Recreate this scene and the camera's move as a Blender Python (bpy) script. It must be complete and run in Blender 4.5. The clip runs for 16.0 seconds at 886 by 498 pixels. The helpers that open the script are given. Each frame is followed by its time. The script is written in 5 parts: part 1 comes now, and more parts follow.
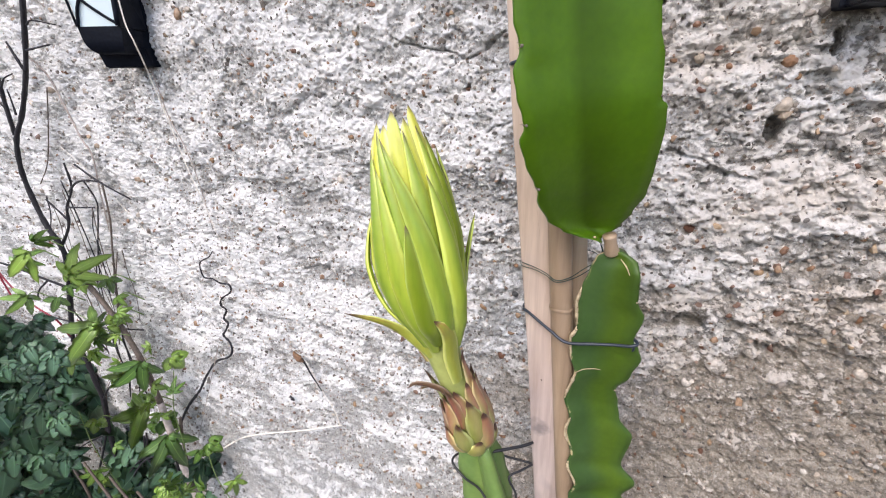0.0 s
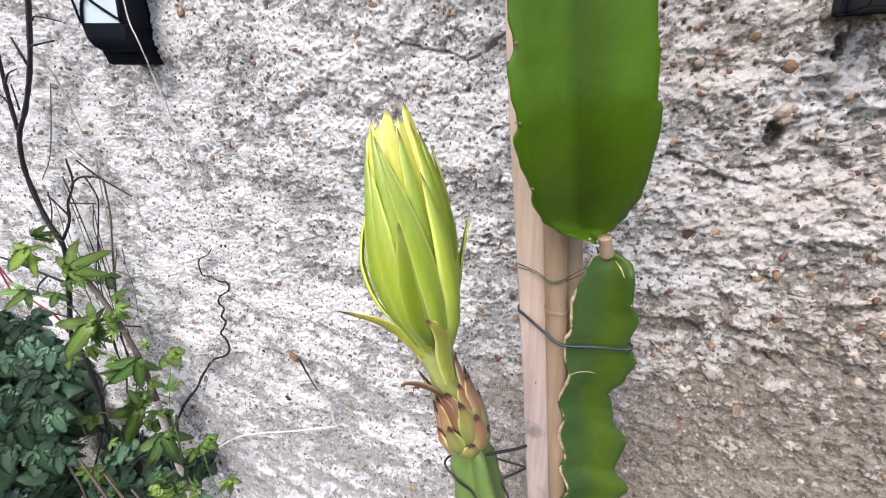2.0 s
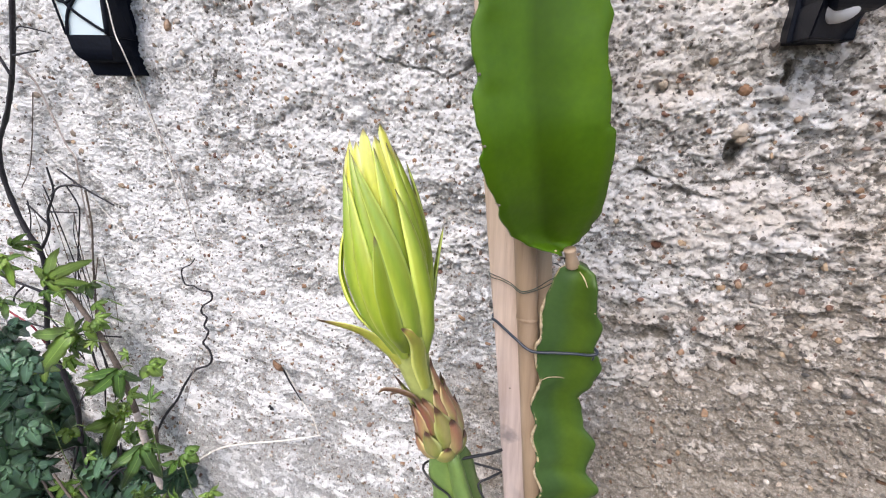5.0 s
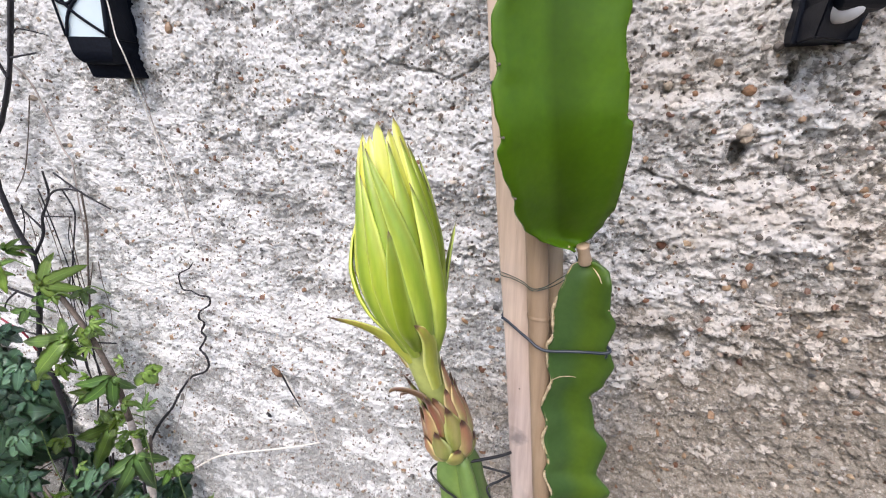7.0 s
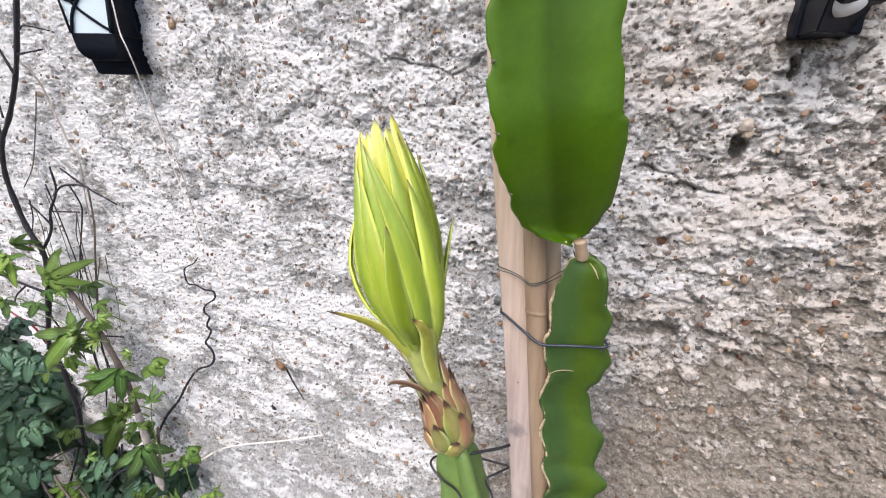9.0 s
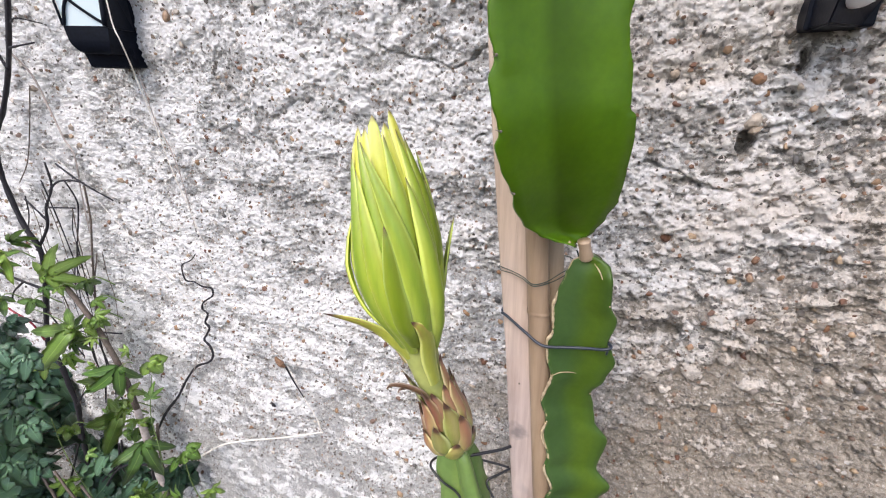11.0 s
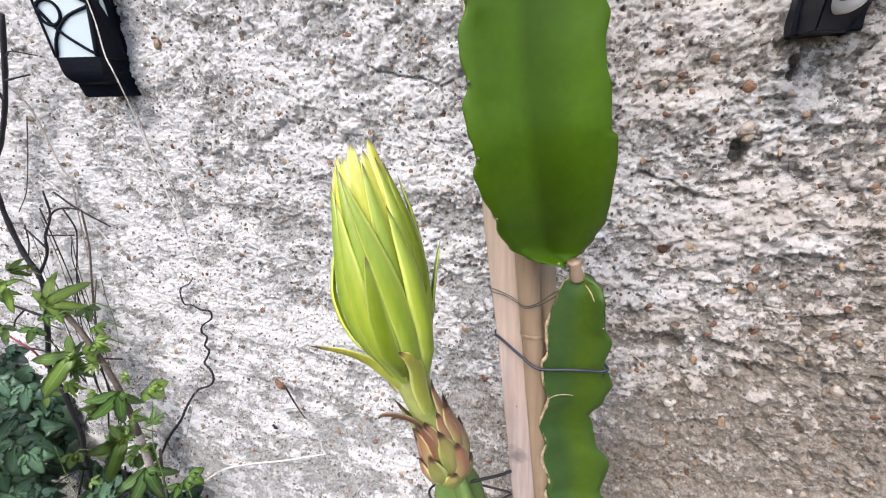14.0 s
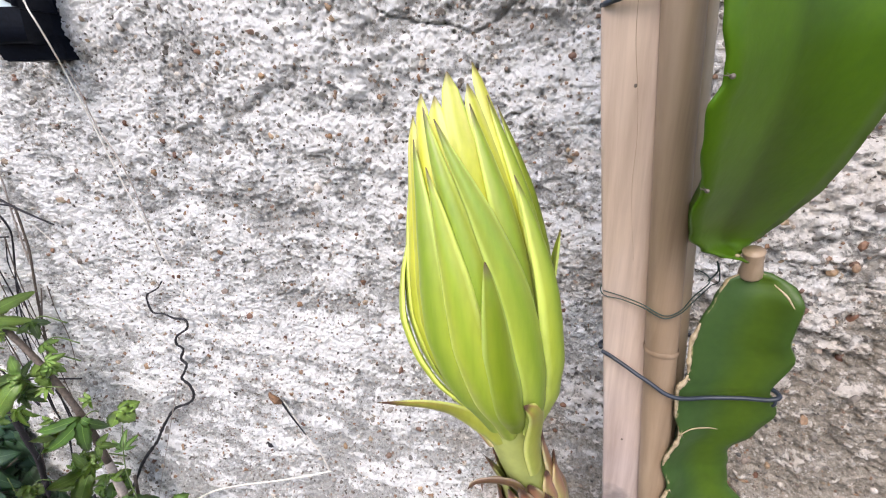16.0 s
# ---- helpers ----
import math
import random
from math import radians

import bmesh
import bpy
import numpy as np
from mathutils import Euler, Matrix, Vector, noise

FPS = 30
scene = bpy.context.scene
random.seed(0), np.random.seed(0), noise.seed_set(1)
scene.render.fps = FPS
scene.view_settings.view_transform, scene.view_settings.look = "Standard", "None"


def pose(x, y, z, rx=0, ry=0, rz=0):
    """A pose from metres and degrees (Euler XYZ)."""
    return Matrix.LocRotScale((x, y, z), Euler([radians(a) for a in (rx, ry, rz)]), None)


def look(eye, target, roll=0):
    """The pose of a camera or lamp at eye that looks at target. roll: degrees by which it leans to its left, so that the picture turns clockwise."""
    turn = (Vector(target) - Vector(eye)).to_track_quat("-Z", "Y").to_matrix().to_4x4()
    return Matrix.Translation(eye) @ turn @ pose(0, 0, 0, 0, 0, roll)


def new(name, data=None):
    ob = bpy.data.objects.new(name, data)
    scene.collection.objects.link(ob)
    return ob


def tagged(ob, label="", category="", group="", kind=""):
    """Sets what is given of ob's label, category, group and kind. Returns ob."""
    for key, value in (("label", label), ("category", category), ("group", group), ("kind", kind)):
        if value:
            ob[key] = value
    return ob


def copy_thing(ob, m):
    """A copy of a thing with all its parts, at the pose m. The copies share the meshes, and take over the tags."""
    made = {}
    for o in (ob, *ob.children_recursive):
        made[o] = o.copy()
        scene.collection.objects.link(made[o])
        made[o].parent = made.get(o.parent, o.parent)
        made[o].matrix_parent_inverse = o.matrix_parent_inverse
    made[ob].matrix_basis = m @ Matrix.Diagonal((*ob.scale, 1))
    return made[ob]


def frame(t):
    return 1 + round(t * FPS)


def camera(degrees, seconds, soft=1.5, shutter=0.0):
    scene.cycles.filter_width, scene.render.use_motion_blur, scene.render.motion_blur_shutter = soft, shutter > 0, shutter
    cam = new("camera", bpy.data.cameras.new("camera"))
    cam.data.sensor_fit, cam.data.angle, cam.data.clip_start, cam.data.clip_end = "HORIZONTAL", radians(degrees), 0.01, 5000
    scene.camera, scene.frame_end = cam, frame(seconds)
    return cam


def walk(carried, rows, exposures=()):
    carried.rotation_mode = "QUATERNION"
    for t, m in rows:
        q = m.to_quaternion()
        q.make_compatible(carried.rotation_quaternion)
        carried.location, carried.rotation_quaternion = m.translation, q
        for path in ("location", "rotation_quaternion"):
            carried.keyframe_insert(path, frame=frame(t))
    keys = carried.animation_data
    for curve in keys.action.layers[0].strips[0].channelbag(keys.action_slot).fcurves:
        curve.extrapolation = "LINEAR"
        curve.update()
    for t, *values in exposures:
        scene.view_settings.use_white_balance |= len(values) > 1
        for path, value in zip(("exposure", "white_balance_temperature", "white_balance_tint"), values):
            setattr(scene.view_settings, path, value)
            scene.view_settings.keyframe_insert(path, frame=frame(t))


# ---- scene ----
cam = camera(94.7, 16.0, soft=1.1)
PATH = [
    (0, (0.336, -0.467, 1.765), (-0.425, 1.221, 1.008), -2.5),
    (0.5, (0.335, -0.466, 1.761), (-0.432, 1.219, 1.005), -2.2),
    (1, (0.335, -0.464, 1.763), (-0.433, 1.221, 1.007), -2.0),
    (1.5, (0.335, -0.465, 1.761), (-0.434, 1.222, 1.01), -1.9),
    (2, (0.34, -0.465, 1.762), (-0.429, 1.225, 1.02), -1.6),
    (2.5, (0.348, -0.471, 1.765), (-0.42, 1.224, 1.033), -1.4),
    (3, (0.348, -0.48, 1.764), (-0.421, 1.219, 1.04), -1.1),
    (3.5, (0.345, -0.483, 1.764), (-0.418, 1.221, 1.046), -0.8),
    (4, (0.344, -0.483, 1.763), (-0.409, 1.227, 1.052), -0.7),
    (4.5, (0.351, -0.475, 1.764), (-0.387, 1.247, 1.062), -0.7),
    (4.7, (0.353, -0.473, 1.769), (-0.376, 1.251, 1.063), -0.8),
    (6.8, (0.343, -0.477, 1.762), (-0.357, 1.272, 1.091), -0.7),
    (7, (0.342, -0.477, 1.761), (-0.358, 1.273, 1.092), -0.7),
    (7.5, (0.341, -0.472, 1.76), (-0.362, 1.276, 1.089), -0.8),
    (8, (0.342, -0.478, 1.761), (-0.366, 1.266, 1.085), -0.8),
    (8.5, (0.347, -0.476, 1.762), (-0.367, 1.263, 1.079), -0.9),
    (9, (0.347, -0.478, 1.762), (-0.371, 1.256, 1.07), -0.9),
    (9.2, (0.347, -0.48, 1.762), (-0.373, 1.252, 1.068), -0.9),
    (11.3, (0.342, -0.467, 1.763), (-0.37, 1.256, 1.039), -0.9),
    (11.5, (0.339, -0.465, 1.761), (-0.371, 1.257, 1.034), -0.8),
    (12, (0.33, -0.462, 1.753), (-0.387, 1.261, 1.033), -0.8),
    (12.5, (0.332, -0.457, 1.753), (-0.395, 1.267, 1.046), -1.1),
    (13, (0.346, -0.459, 1.767), (-0.394, 1.266, 1.078), -1.7),
    (13.5, (0.353, -0.46, 1.77), (-0.393, 1.269, 1.094), -2.4),
    (14, (0.351, -0.458, 1.77), (-0.386, 1.275, 1.095), -3.1),
    (14.5, (0.32, -0.443, 1.759), (-0.396, 1.295, 1.076), -3.6),
    (15, (0.3, -0.435, 1.756), (-0.385, 1.309, 1.055), -3.9),
    (15.5, (0.28, -0.421, 1.751), (-0.364, 1.327, 1.024), -4.1),
    (16, (0.26, -0.403, 1.749), (-0.344, 1.347, 0.991), -4.1),
]
EXPOSURE = 0.96
KELVIN, TINT = 6560, 14
SKY, SUN = 0.14, 1.3
SUN_ELEV, SUN_ROT = 50, 184
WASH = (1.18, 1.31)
walk(cam, [(t, look(eye, target, roll)) for t, eye, target, roll in PATH], exposures=[(0, EXPOSURE, KELVIN, TINT), (16, EXPOSURE, KELVIN, TINT)])

# ---- world and light: bright open shade under a thin overcast ----
world = bpy.data.worlds.new("world")
scene.world = world
world.use_nodes = True
wn = world.node_tree
sky = wn.nodes.new("ShaderNodeTexSky")
sky.sky_type = "NISHITA"
sky.sun_disc = False
sky.sun_elevation, sky.sun_rotation = radians(SUN_ELEV), radians(SUN_ROT)
sky.air_density, sky.dust_density, sky.ozone_density = 1.0, 2.0, 1.5
wn.links.new(sky.outputs[0], wn.nodes["Background"].inputs[0])
wn.nodes["Background"].inputs[1].default_value = SKY
sun = new("sun", bpy.data.lights.new("sun", "SUN"))
sun.data.energy, sun.data.angle, sun.data.color = SUN, radians(32), (1.0, 0.95, 0.88)
se, sr = radians(SUN_ELEV), radians(SUN_ROT)
sun.matrix_world = look((0.5 + 5 * math.sin(sr) * math.cos(se), 5 * math.cos(sr) * math.cos(se), 1.6 + 5 * math.sin(se)), (0.5, 0, 1.6))


# ---- materials ----
def material(name, rough=0.6, metal=0.0):
    m = bpy.data.materials.new(name)
    m.use_nodes = True
    b = m.node_tree.nodes["Principled BSDF"]
    b.inputs["Roughness"].default_value, b.inputs["Metallic"].default_value = rough, metal
    return m, m.node_tree, b


def node(nt, kind, **values):
    n = nt.nodes.new("ShaderNode" + kind)
    for k, v in values.items():
        if k in n.inputs:
            n.inputs[k].default_value = v
    return n


def ramp(nt, fac, stops, mode="LINEAR"):
    r = nt.nodes.new("ShaderNodeValToRGB")
    r.color_ramp.interpolation = mode
    e = r.color_ramp.elements
    while len(e) < len(stops):
        e.new(0.5)
    for el, (p, c) in zip(e, stops):
        el.position, el.color = p, (*c, 1) if len(c) == 3 else c
    nt.links.new(fac, r.inputs[0])
    return r.outputs[0]


def mix(nt, fac, a, b, mode="MIX"):
    n = nt.nodes.new("ShaderNodeMix")
    n.data_type, n.blend_type = "RGBA", mode
    for sock, v in ((n.inputs[0], fac), (n.inputs[6], a), (n.inputs[7], b)):
        if hasattr(v, "is_linked"):
            nt.links.new(v, sock)
        else:
            sock.default_value = v if not isinstance(v, tuple) or len(v) == 4 else (*v, 1)
    return n.outputs[2]


def calc(nt, op, a, b=0.0, c=0.0, clamp=False):
    n = nt.nodes.new("ShaderNodeMath")
    n.operation, n.use_clamp = op, clamp
    for sock, v in zip(n.inputs, (a, b, c)):
        if hasattr(v, "is_linked"):
            nt.links.new(v, sock)
        else:
            sock.default_value = v
    return n.outputs[0]


def coords(nt, scale=(1, 1, 1), kind="Object"):
    t = nt.nodes.new("ShaderNodeTexCoord")
    m = node(nt, "Mapping", Scale=scale)
    nt.links.new(t.outputs[kind], m.inputs[0])
    return m.outputs[0]


def noise_tex(nt, vec, scale, detail=4, rough=0.55, distort=0.0):
    n = node(nt, "TexNoise", Scale=scale, Detail=detail, Roughness=rough, Distortion=distort)
    nt.links.new(vec, n.inputs["Vector"])
    return n.outputs[0]


def bump(nt, b, height, strength=0.3, distance=0.002):
    n = node(nt, "Bump", Strength=strength, Distance=distance)
    nt.links.new(height, n.inputs["Height"])
    nt.links.new(n.outputs[0], b.inputs["Normal"])


def wall_material():
    m, nt, b = material("limewashed_concrete", 0.93)
    v = coords(nt)
    vs = coords(nt, (1, 1, 1.7))
    big = noise_tex(nt, vs, 9, 4, 0.6, 0.5)
    mid = noise_tex(nt, vs, 30, 5, 0.62, 0.5)
    small = noise_tex(nt, v, 95, 4, 0.65, 0.3)
    fine = noise_tex(nt, v, 290, 4, 0.72)
    grain = noise_tex(nt, v, 800, 3, 0.7)
    sep = nt.nodes.new("ShaderNodeSeparateXYZ")
    nt.links.new(v, sep.inputs[0])
    tone = calc(nt, "ADD", calc(nt, "MULTIPLY", small, 0.45), calc(nt, "MULTIPLY", fine, 0.55))
    mortar = ramp(nt, tone, [(0.35, (0.29, 0.285, 0.275)), (0.47, (0.48, 0.47, 0.455)), (0.60, (0.65, 0.64, 0.62))])
    # browner, darker mortar towards +x, increasing towards the bottom on that side
    right = calc(nt, "MULTIPLY", calc(nt, "SUBTRACT", sep.outputs[0], 0.27), 0.75)
    low = calc(nt, "MULTIPLY", calc(nt, "MINIMUM", calc(nt, "SUBTRACT", sep.outputs[2], 1.60), 0.0), calc(nt, "MULTIPLY", calc(nt, "MAXIMUM", sep.outputs[0], 0.0), 2.4))
    brown_mask = calc(nt, "SUBTRACT", calc(nt, "ADD", noise_tex(nt, vs, 7, 5, 0.62), right), low)
    warm = calc(nt, "MULTIPLY", ramp(nt, brown_mask, [(0.45, (0, 0, 0)), (0.80, (1, 1, 1))]), 0.9)
    mortar = mix(nt, warm, mortar, ramp(nt, tone, [(0.36, (0.17, 0.142, 0.11)), (0.48, (0.33, 0.28, 0.222)), (0.62, (0.54, 0.47, 0.39))]))
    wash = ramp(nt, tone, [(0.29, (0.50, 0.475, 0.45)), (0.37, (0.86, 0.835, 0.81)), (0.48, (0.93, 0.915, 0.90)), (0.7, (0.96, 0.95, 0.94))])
    # limewash thins towards +x and low down, and browns with the warm mask
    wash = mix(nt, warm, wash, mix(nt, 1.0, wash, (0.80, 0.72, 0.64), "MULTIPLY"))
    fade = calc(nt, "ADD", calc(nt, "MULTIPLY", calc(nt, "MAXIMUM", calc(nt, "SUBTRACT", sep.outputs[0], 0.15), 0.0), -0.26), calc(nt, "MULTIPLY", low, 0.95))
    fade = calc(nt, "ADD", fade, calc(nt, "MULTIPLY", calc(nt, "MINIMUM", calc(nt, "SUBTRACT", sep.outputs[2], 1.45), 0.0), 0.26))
    # recesses get bare mortar, which also puts cavity shade into the colour
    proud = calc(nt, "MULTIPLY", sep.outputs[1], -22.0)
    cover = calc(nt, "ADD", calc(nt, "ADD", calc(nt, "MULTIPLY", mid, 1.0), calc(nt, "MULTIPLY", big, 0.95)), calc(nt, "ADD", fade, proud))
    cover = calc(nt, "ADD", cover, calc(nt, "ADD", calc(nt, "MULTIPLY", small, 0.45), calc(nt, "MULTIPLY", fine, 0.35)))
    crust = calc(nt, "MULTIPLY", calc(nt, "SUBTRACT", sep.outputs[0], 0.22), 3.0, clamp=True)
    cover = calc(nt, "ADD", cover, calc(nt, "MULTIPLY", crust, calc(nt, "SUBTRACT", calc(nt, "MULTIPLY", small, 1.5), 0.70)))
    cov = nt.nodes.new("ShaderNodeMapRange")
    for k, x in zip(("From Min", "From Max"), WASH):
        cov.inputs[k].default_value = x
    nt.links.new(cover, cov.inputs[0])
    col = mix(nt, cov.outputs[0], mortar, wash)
    # sand and small stones of the mix
    for scale, size, share, seed in ((150, 0.32, 0.22, 0.0), (260, 0.34, 0.30, 3.3), (480, 0.38, 0.34, 7.1)):
        vo = node(nt, "TexVoronoi", Scale=scale, Randomness=1.0)
        off = node(nt, "Mapping", Location=(seed, seed, seed))
        nt.links.new(v, off.inputs[0])
        nt.links.new(off.outputs[0], vo.inputs["Vector"])
        parts = nt.nodes.new("ShaderNodeSeparateColor")
        nt.links.new(vo.outputs["Color"], parts.inputs[0])
        near = calc(nt, "LESS_THAN", vo.outputs["Distance"], calc(nt, "MULTIPLY", parts.outputs[1], size * 1.4))
        on = calc(nt, "MULTIPLY", near, calc(nt, "LESS_THAN", parts.outputs[0], share))
        stone = ramp(nt, parts.outputs[2], [(0.0, (0.17, 0.155, 0.14)), (0.35, (0.28, 0.255, 0.23)), (0.55, (0.33, 0.21, 0.13)), (0.7, (0.44, 0.39, 0.33)), (1.0, (0.74, 0.70, 0.65))])
        col = mix(nt, calc(nt, "MULTIPLY", on, calc(nt, "MULTIPLY_ADD", cov.outputs[0], -0.45, 0.75)), col, stone)
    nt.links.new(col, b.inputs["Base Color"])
    h = calc(nt, "ADD", calc(nt, "ADD", fine, calc(nt, "MULTIPLY", grain, 0.5)), calc(nt, "MULTIPLY", cov.outputs[0], 0.35))
    bump(nt, b, h, 1.0, 0.0045)
    return m


def stone_material(name, stops, per_island=False, rough=0.55):
    m, nt, b = material(name, rough)
    if per_island:
        src = nt.nodes.new("ShaderNodeNewGeometry").outputs["Random Per Island"]
    else:
        src = nt.nodes.new("ShaderNodeObjectInfo").outputs["Random"]
    base = ramp(nt, src, stops)
    n = noise_tex(nt, coords(nt, kind="Object"), 300 if per_island else 2.2, 4)
    col = mix(nt, 0.8, base, ramp(nt, n, [(0.3, (0.55, 0.52, 0.5)), (0.65, (1.15, 1.1, 1.05))]), "MULTIPLY")
    nt.links.new(col, b.inputs["Base Color"])
    return m


def uv_of(nt):
    t = nt.nodes.new("ShaderNodeTexCoord")
    s = nt.nodes.new("ShaderNodeSeparateXYZ")
    nt.links.new(t.outputs["UV"], s.inputs[0])
    return s.outputs[0], s.outputs[1]


def flesh_material(name, edge, centre, rough=0.42, margin=None, sss=0.12, sheen=0.32, band=((0.43, 0.0), (0.475, 1.0), (0.58, 0.85), (0.74, 0.0))):
    """Waxy succulent skin: u runs across from margin to margin."""
    m, nt, b = material(name, rough)
    u, w = uv_of(nt)
    v = coords(nt)
    n1 = noise_tex(nt, v, 38, 4)
    n2 = noise_tex(nt, v, 260, 3)
    col = mix(nt, ramp(nt, u, [(p, (q, q, q)) for p, q in band]), edge, centre)
    col = mix(nt, 0.55, col, ramp(nt, n1, [(0.3, (0.72, 0.78, 0.7)), (0.7, (1.25, 1.18, 1.1))]), "MULTIPLY")
    col = mix(nt, 0.25, col, ramp(nt, n2, [(0.3, (0.7, 0.75, 0.7)), (0.7, (1.2, 1.2, 1.1))]), "MULTIPLY")
    if margin:
        worn = calc(nt, "MULTIPLY", ramp(nt, u, [(0.015, (1, 1, 1)), (0.03, (0, 0, 0))]), ramp(nt, noise_tex(nt, v, 75, 3), [(0.5, (0, 0, 0)), (0.56, (1, 1, 1))]))
        col = mix(nt, worn, col, margin)
    nt.links.new(col, b.inputs["Base Color"])
    b.inputs["Subsurface Weight"].default_value = sss
    b.inputs["Specular IOR Level"].default_value = sheen
    b.inputs["Subsurface Radius"].default_value = (0.004, 0.008, 0.002)
    b.inputs["Subsurface Scale"].default_value = 0.6
    bump(nt, b, calc(nt, "ADD", n1, calc(nt, "MULTIPLY", n2, 0.3)), 0.12, 0.002)
    return m


def tepal_material(name, base, mid_c, tip, spine, brown=0.95, late=None):
    """Tepal skin: v runs from base to tip, u across."""
    m, nt, b = material(name, 0.38)
    u, w = uv_of(nt)
    across = calc(nt, "ABSOLUTE", calc(nt, "SUBTRACT", u, 0.5))
    rnd = nt.nodes.new("ShaderNodeObjectInfo").outputs["Random"]
    col = ramp(nt, w, [(0.0, base), (0.45, mid_c)] + ([(0.74, late)] if late else []) + [(0.93, tip)])
    col = mix(nt, calc(nt, "MULTIPLY", ramp(nt, across, [(0.04, (1, 1, 1)), (0.36, (0, 0, 0))]), 0.85), col, spine)
    col = mix(nt, ramp(nt, across, [(0.33, (0, 0, 0)), (0.44, (1, 1, 1))]), col, tuple(min(1, c * 1.3 + 0.12) for c in mid_c))
    streak = noise_tex(nt, coords(nt, (1, 1, 0.12)), 420, 3)
    col = mix(nt, 0.45, col, ramp(nt, streak, [(0.3, (0.78, 0.8, 0.7)), (0.7, (1.15, 1.12, 1.05))]), "MULTIPLY")
    col = mix(nt, 1.0, col, ramp(nt, rnd, [(0.0, (0.80, 0.86, 0.85)), (1.0, (1.10, 1.07, 1.0))]), "MULTIPLY")
    col = mix(nt, ramp(nt, w, [(brown - 0.03, (0, 0, 0)), (min(1.0, brown + 0.06), (1, 1, 1))]), col, (0.10, 0.05, 0.035))
    nt.links.new(col, b.inputs["Base Color"])
    b.inputs["Subsurface Weight"].default_value = 0.12
    b.inputs["Subsurface Radius"].default_value = (0.006, 0.007, 0.001)
    b.inputs["Subsurface Scale"].default_value = 0.5
    bump(nt, b, streak, 0.1, 0.001)
    return m


def wood_material(name, dark, light, grain=(1, 1, 0.05), scale=160, stain=None, rough=0.6, spot=None):
    m, nt, b = material(name, rough)
    g = noise_tex(nt, coords(nt, grain), scale, 5, 0.6, 0.3)
    blot = noise_tex(nt, coords(nt, (1, 1, 0.4)), 28, 4)
    col = ramp(nt, g, [(0.3, dark), (0.62, light)])
    col = mix(nt, 0.6, col, ramp(nt, blot, [(0.3, (0.72, 0.68, 0.66)), (0.65, (1.1, 1.08, 1.05))]), "MULTIPLY")
    if stain:
        col = mix(nt, ramp(nt, noise_tex(nt, coords(nt, (1, 1, 0.5)), 22, 3), [(0.52, (0, 0, 0)), (0.66, (0.7, 0.7, 0.7))]), col, stain)
    if spot:
        v = coords(nt)
        # greyer, bluer tint towards the foot
        sep = nt.nodes.new("ShaderNodeSeparateXYZ")
        nt.links.new(v, sep.inputs[0])
        foot = calc(nt, "MULTIPLY_ADD", noise_tex(nt, v, 40, 3), 0.12, sep.outputs[2])
        col = mix(nt, ramp(nt, calc(nt, "SUBTRACT", foot, 1.2), [(0.36, (1, 1, 1)), (0.52, (0, 0, 0))]), col, mix(nt, 1.0, col, (0.95, 1.0, 1.16), "MULTIPLY"))
        d = nt.nodes.new("ShaderNodeVectorMath")
        d.operation = "DISTANCE"
        nt.links.new(v, d.inputs[0])
        d.inputs[1].default_value = spot[:3]
        edge = calc(nt, "MULTIPLY_ADD", noise_tex(nt, v, 140, 4), 0.018, d.outputs["Value"])
        col = mix(nt, ramp(nt, calc(nt, "DIVIDE", edge, spot[3]), [(0.55, (0.75, 0.75, 0.75)), (1.0, (0, 0, 0))]), col, stain)
    nt.links.new(col, b.inputs["Base Color"])
    bump(nt, b, g, 0.25, 0.001)
    return m


def plain_material(name, colour, rough=0.5, metal=0.0, scale=60, spread=0.25, bumpy=0.1, spec=0.5):
    m, nt, b = material(name, rough, metal)
    n = noise_tex(nt, coords(nt), scale, 4)
    lo, hi = tuple(c * (1 - spread) for c in colour), tuple(min(1, c * (1 + spread)) for c in colour)
    nt.links.new(ramp(nt, n, [(0.3, lo), (0.7, hi)]), b.inputs["Base Color"])
    b.inputs["Specular IOR Level"].default_value = spec
    bump(nt, b, n, bumpy, 0.001)
    return m


def leaf_material(name, lo, hi, rough=0.4):
    m, nt, b = material(name, rough)
    u, w = uv_of(nt)
    rnd = nt.nodes.new("ShaderNodeObjectInfo").outputs["Random"]
    col = ramp(nt, rnd, [(0.0, lo), (1.0, hi)])
    col = mix(nt, 0.6, col, ramp(nt, noise_tex(nt, coords(nt), 55, 4), [(0.3, (0.7, 0.72, 0.7)), (0.7, (1.25, 1.2, 1.1))]), "MULTIPLY")
    rib = ramp(nt, calc(nt, "ABSOLUTE", calc(nt, "SUBTRACT", u, 0.5)), [(0.0, (1, 1, 1)), (0.035, (0, 0, 0))])
    col = mix(nt, calc(nt, "MULTIPLY", rib, 0.5), col, tuple(min(1, c * 1.7 + 0.03) for c in hi))
    nt.links.new(col, b.inputs["Base Color"])
    b.inputs["Subsurface Weight"].default_value = 0.3
    b.inputs["Subsurface Radius"].default_value = (0.004, 0.008, 0.001)
    return m


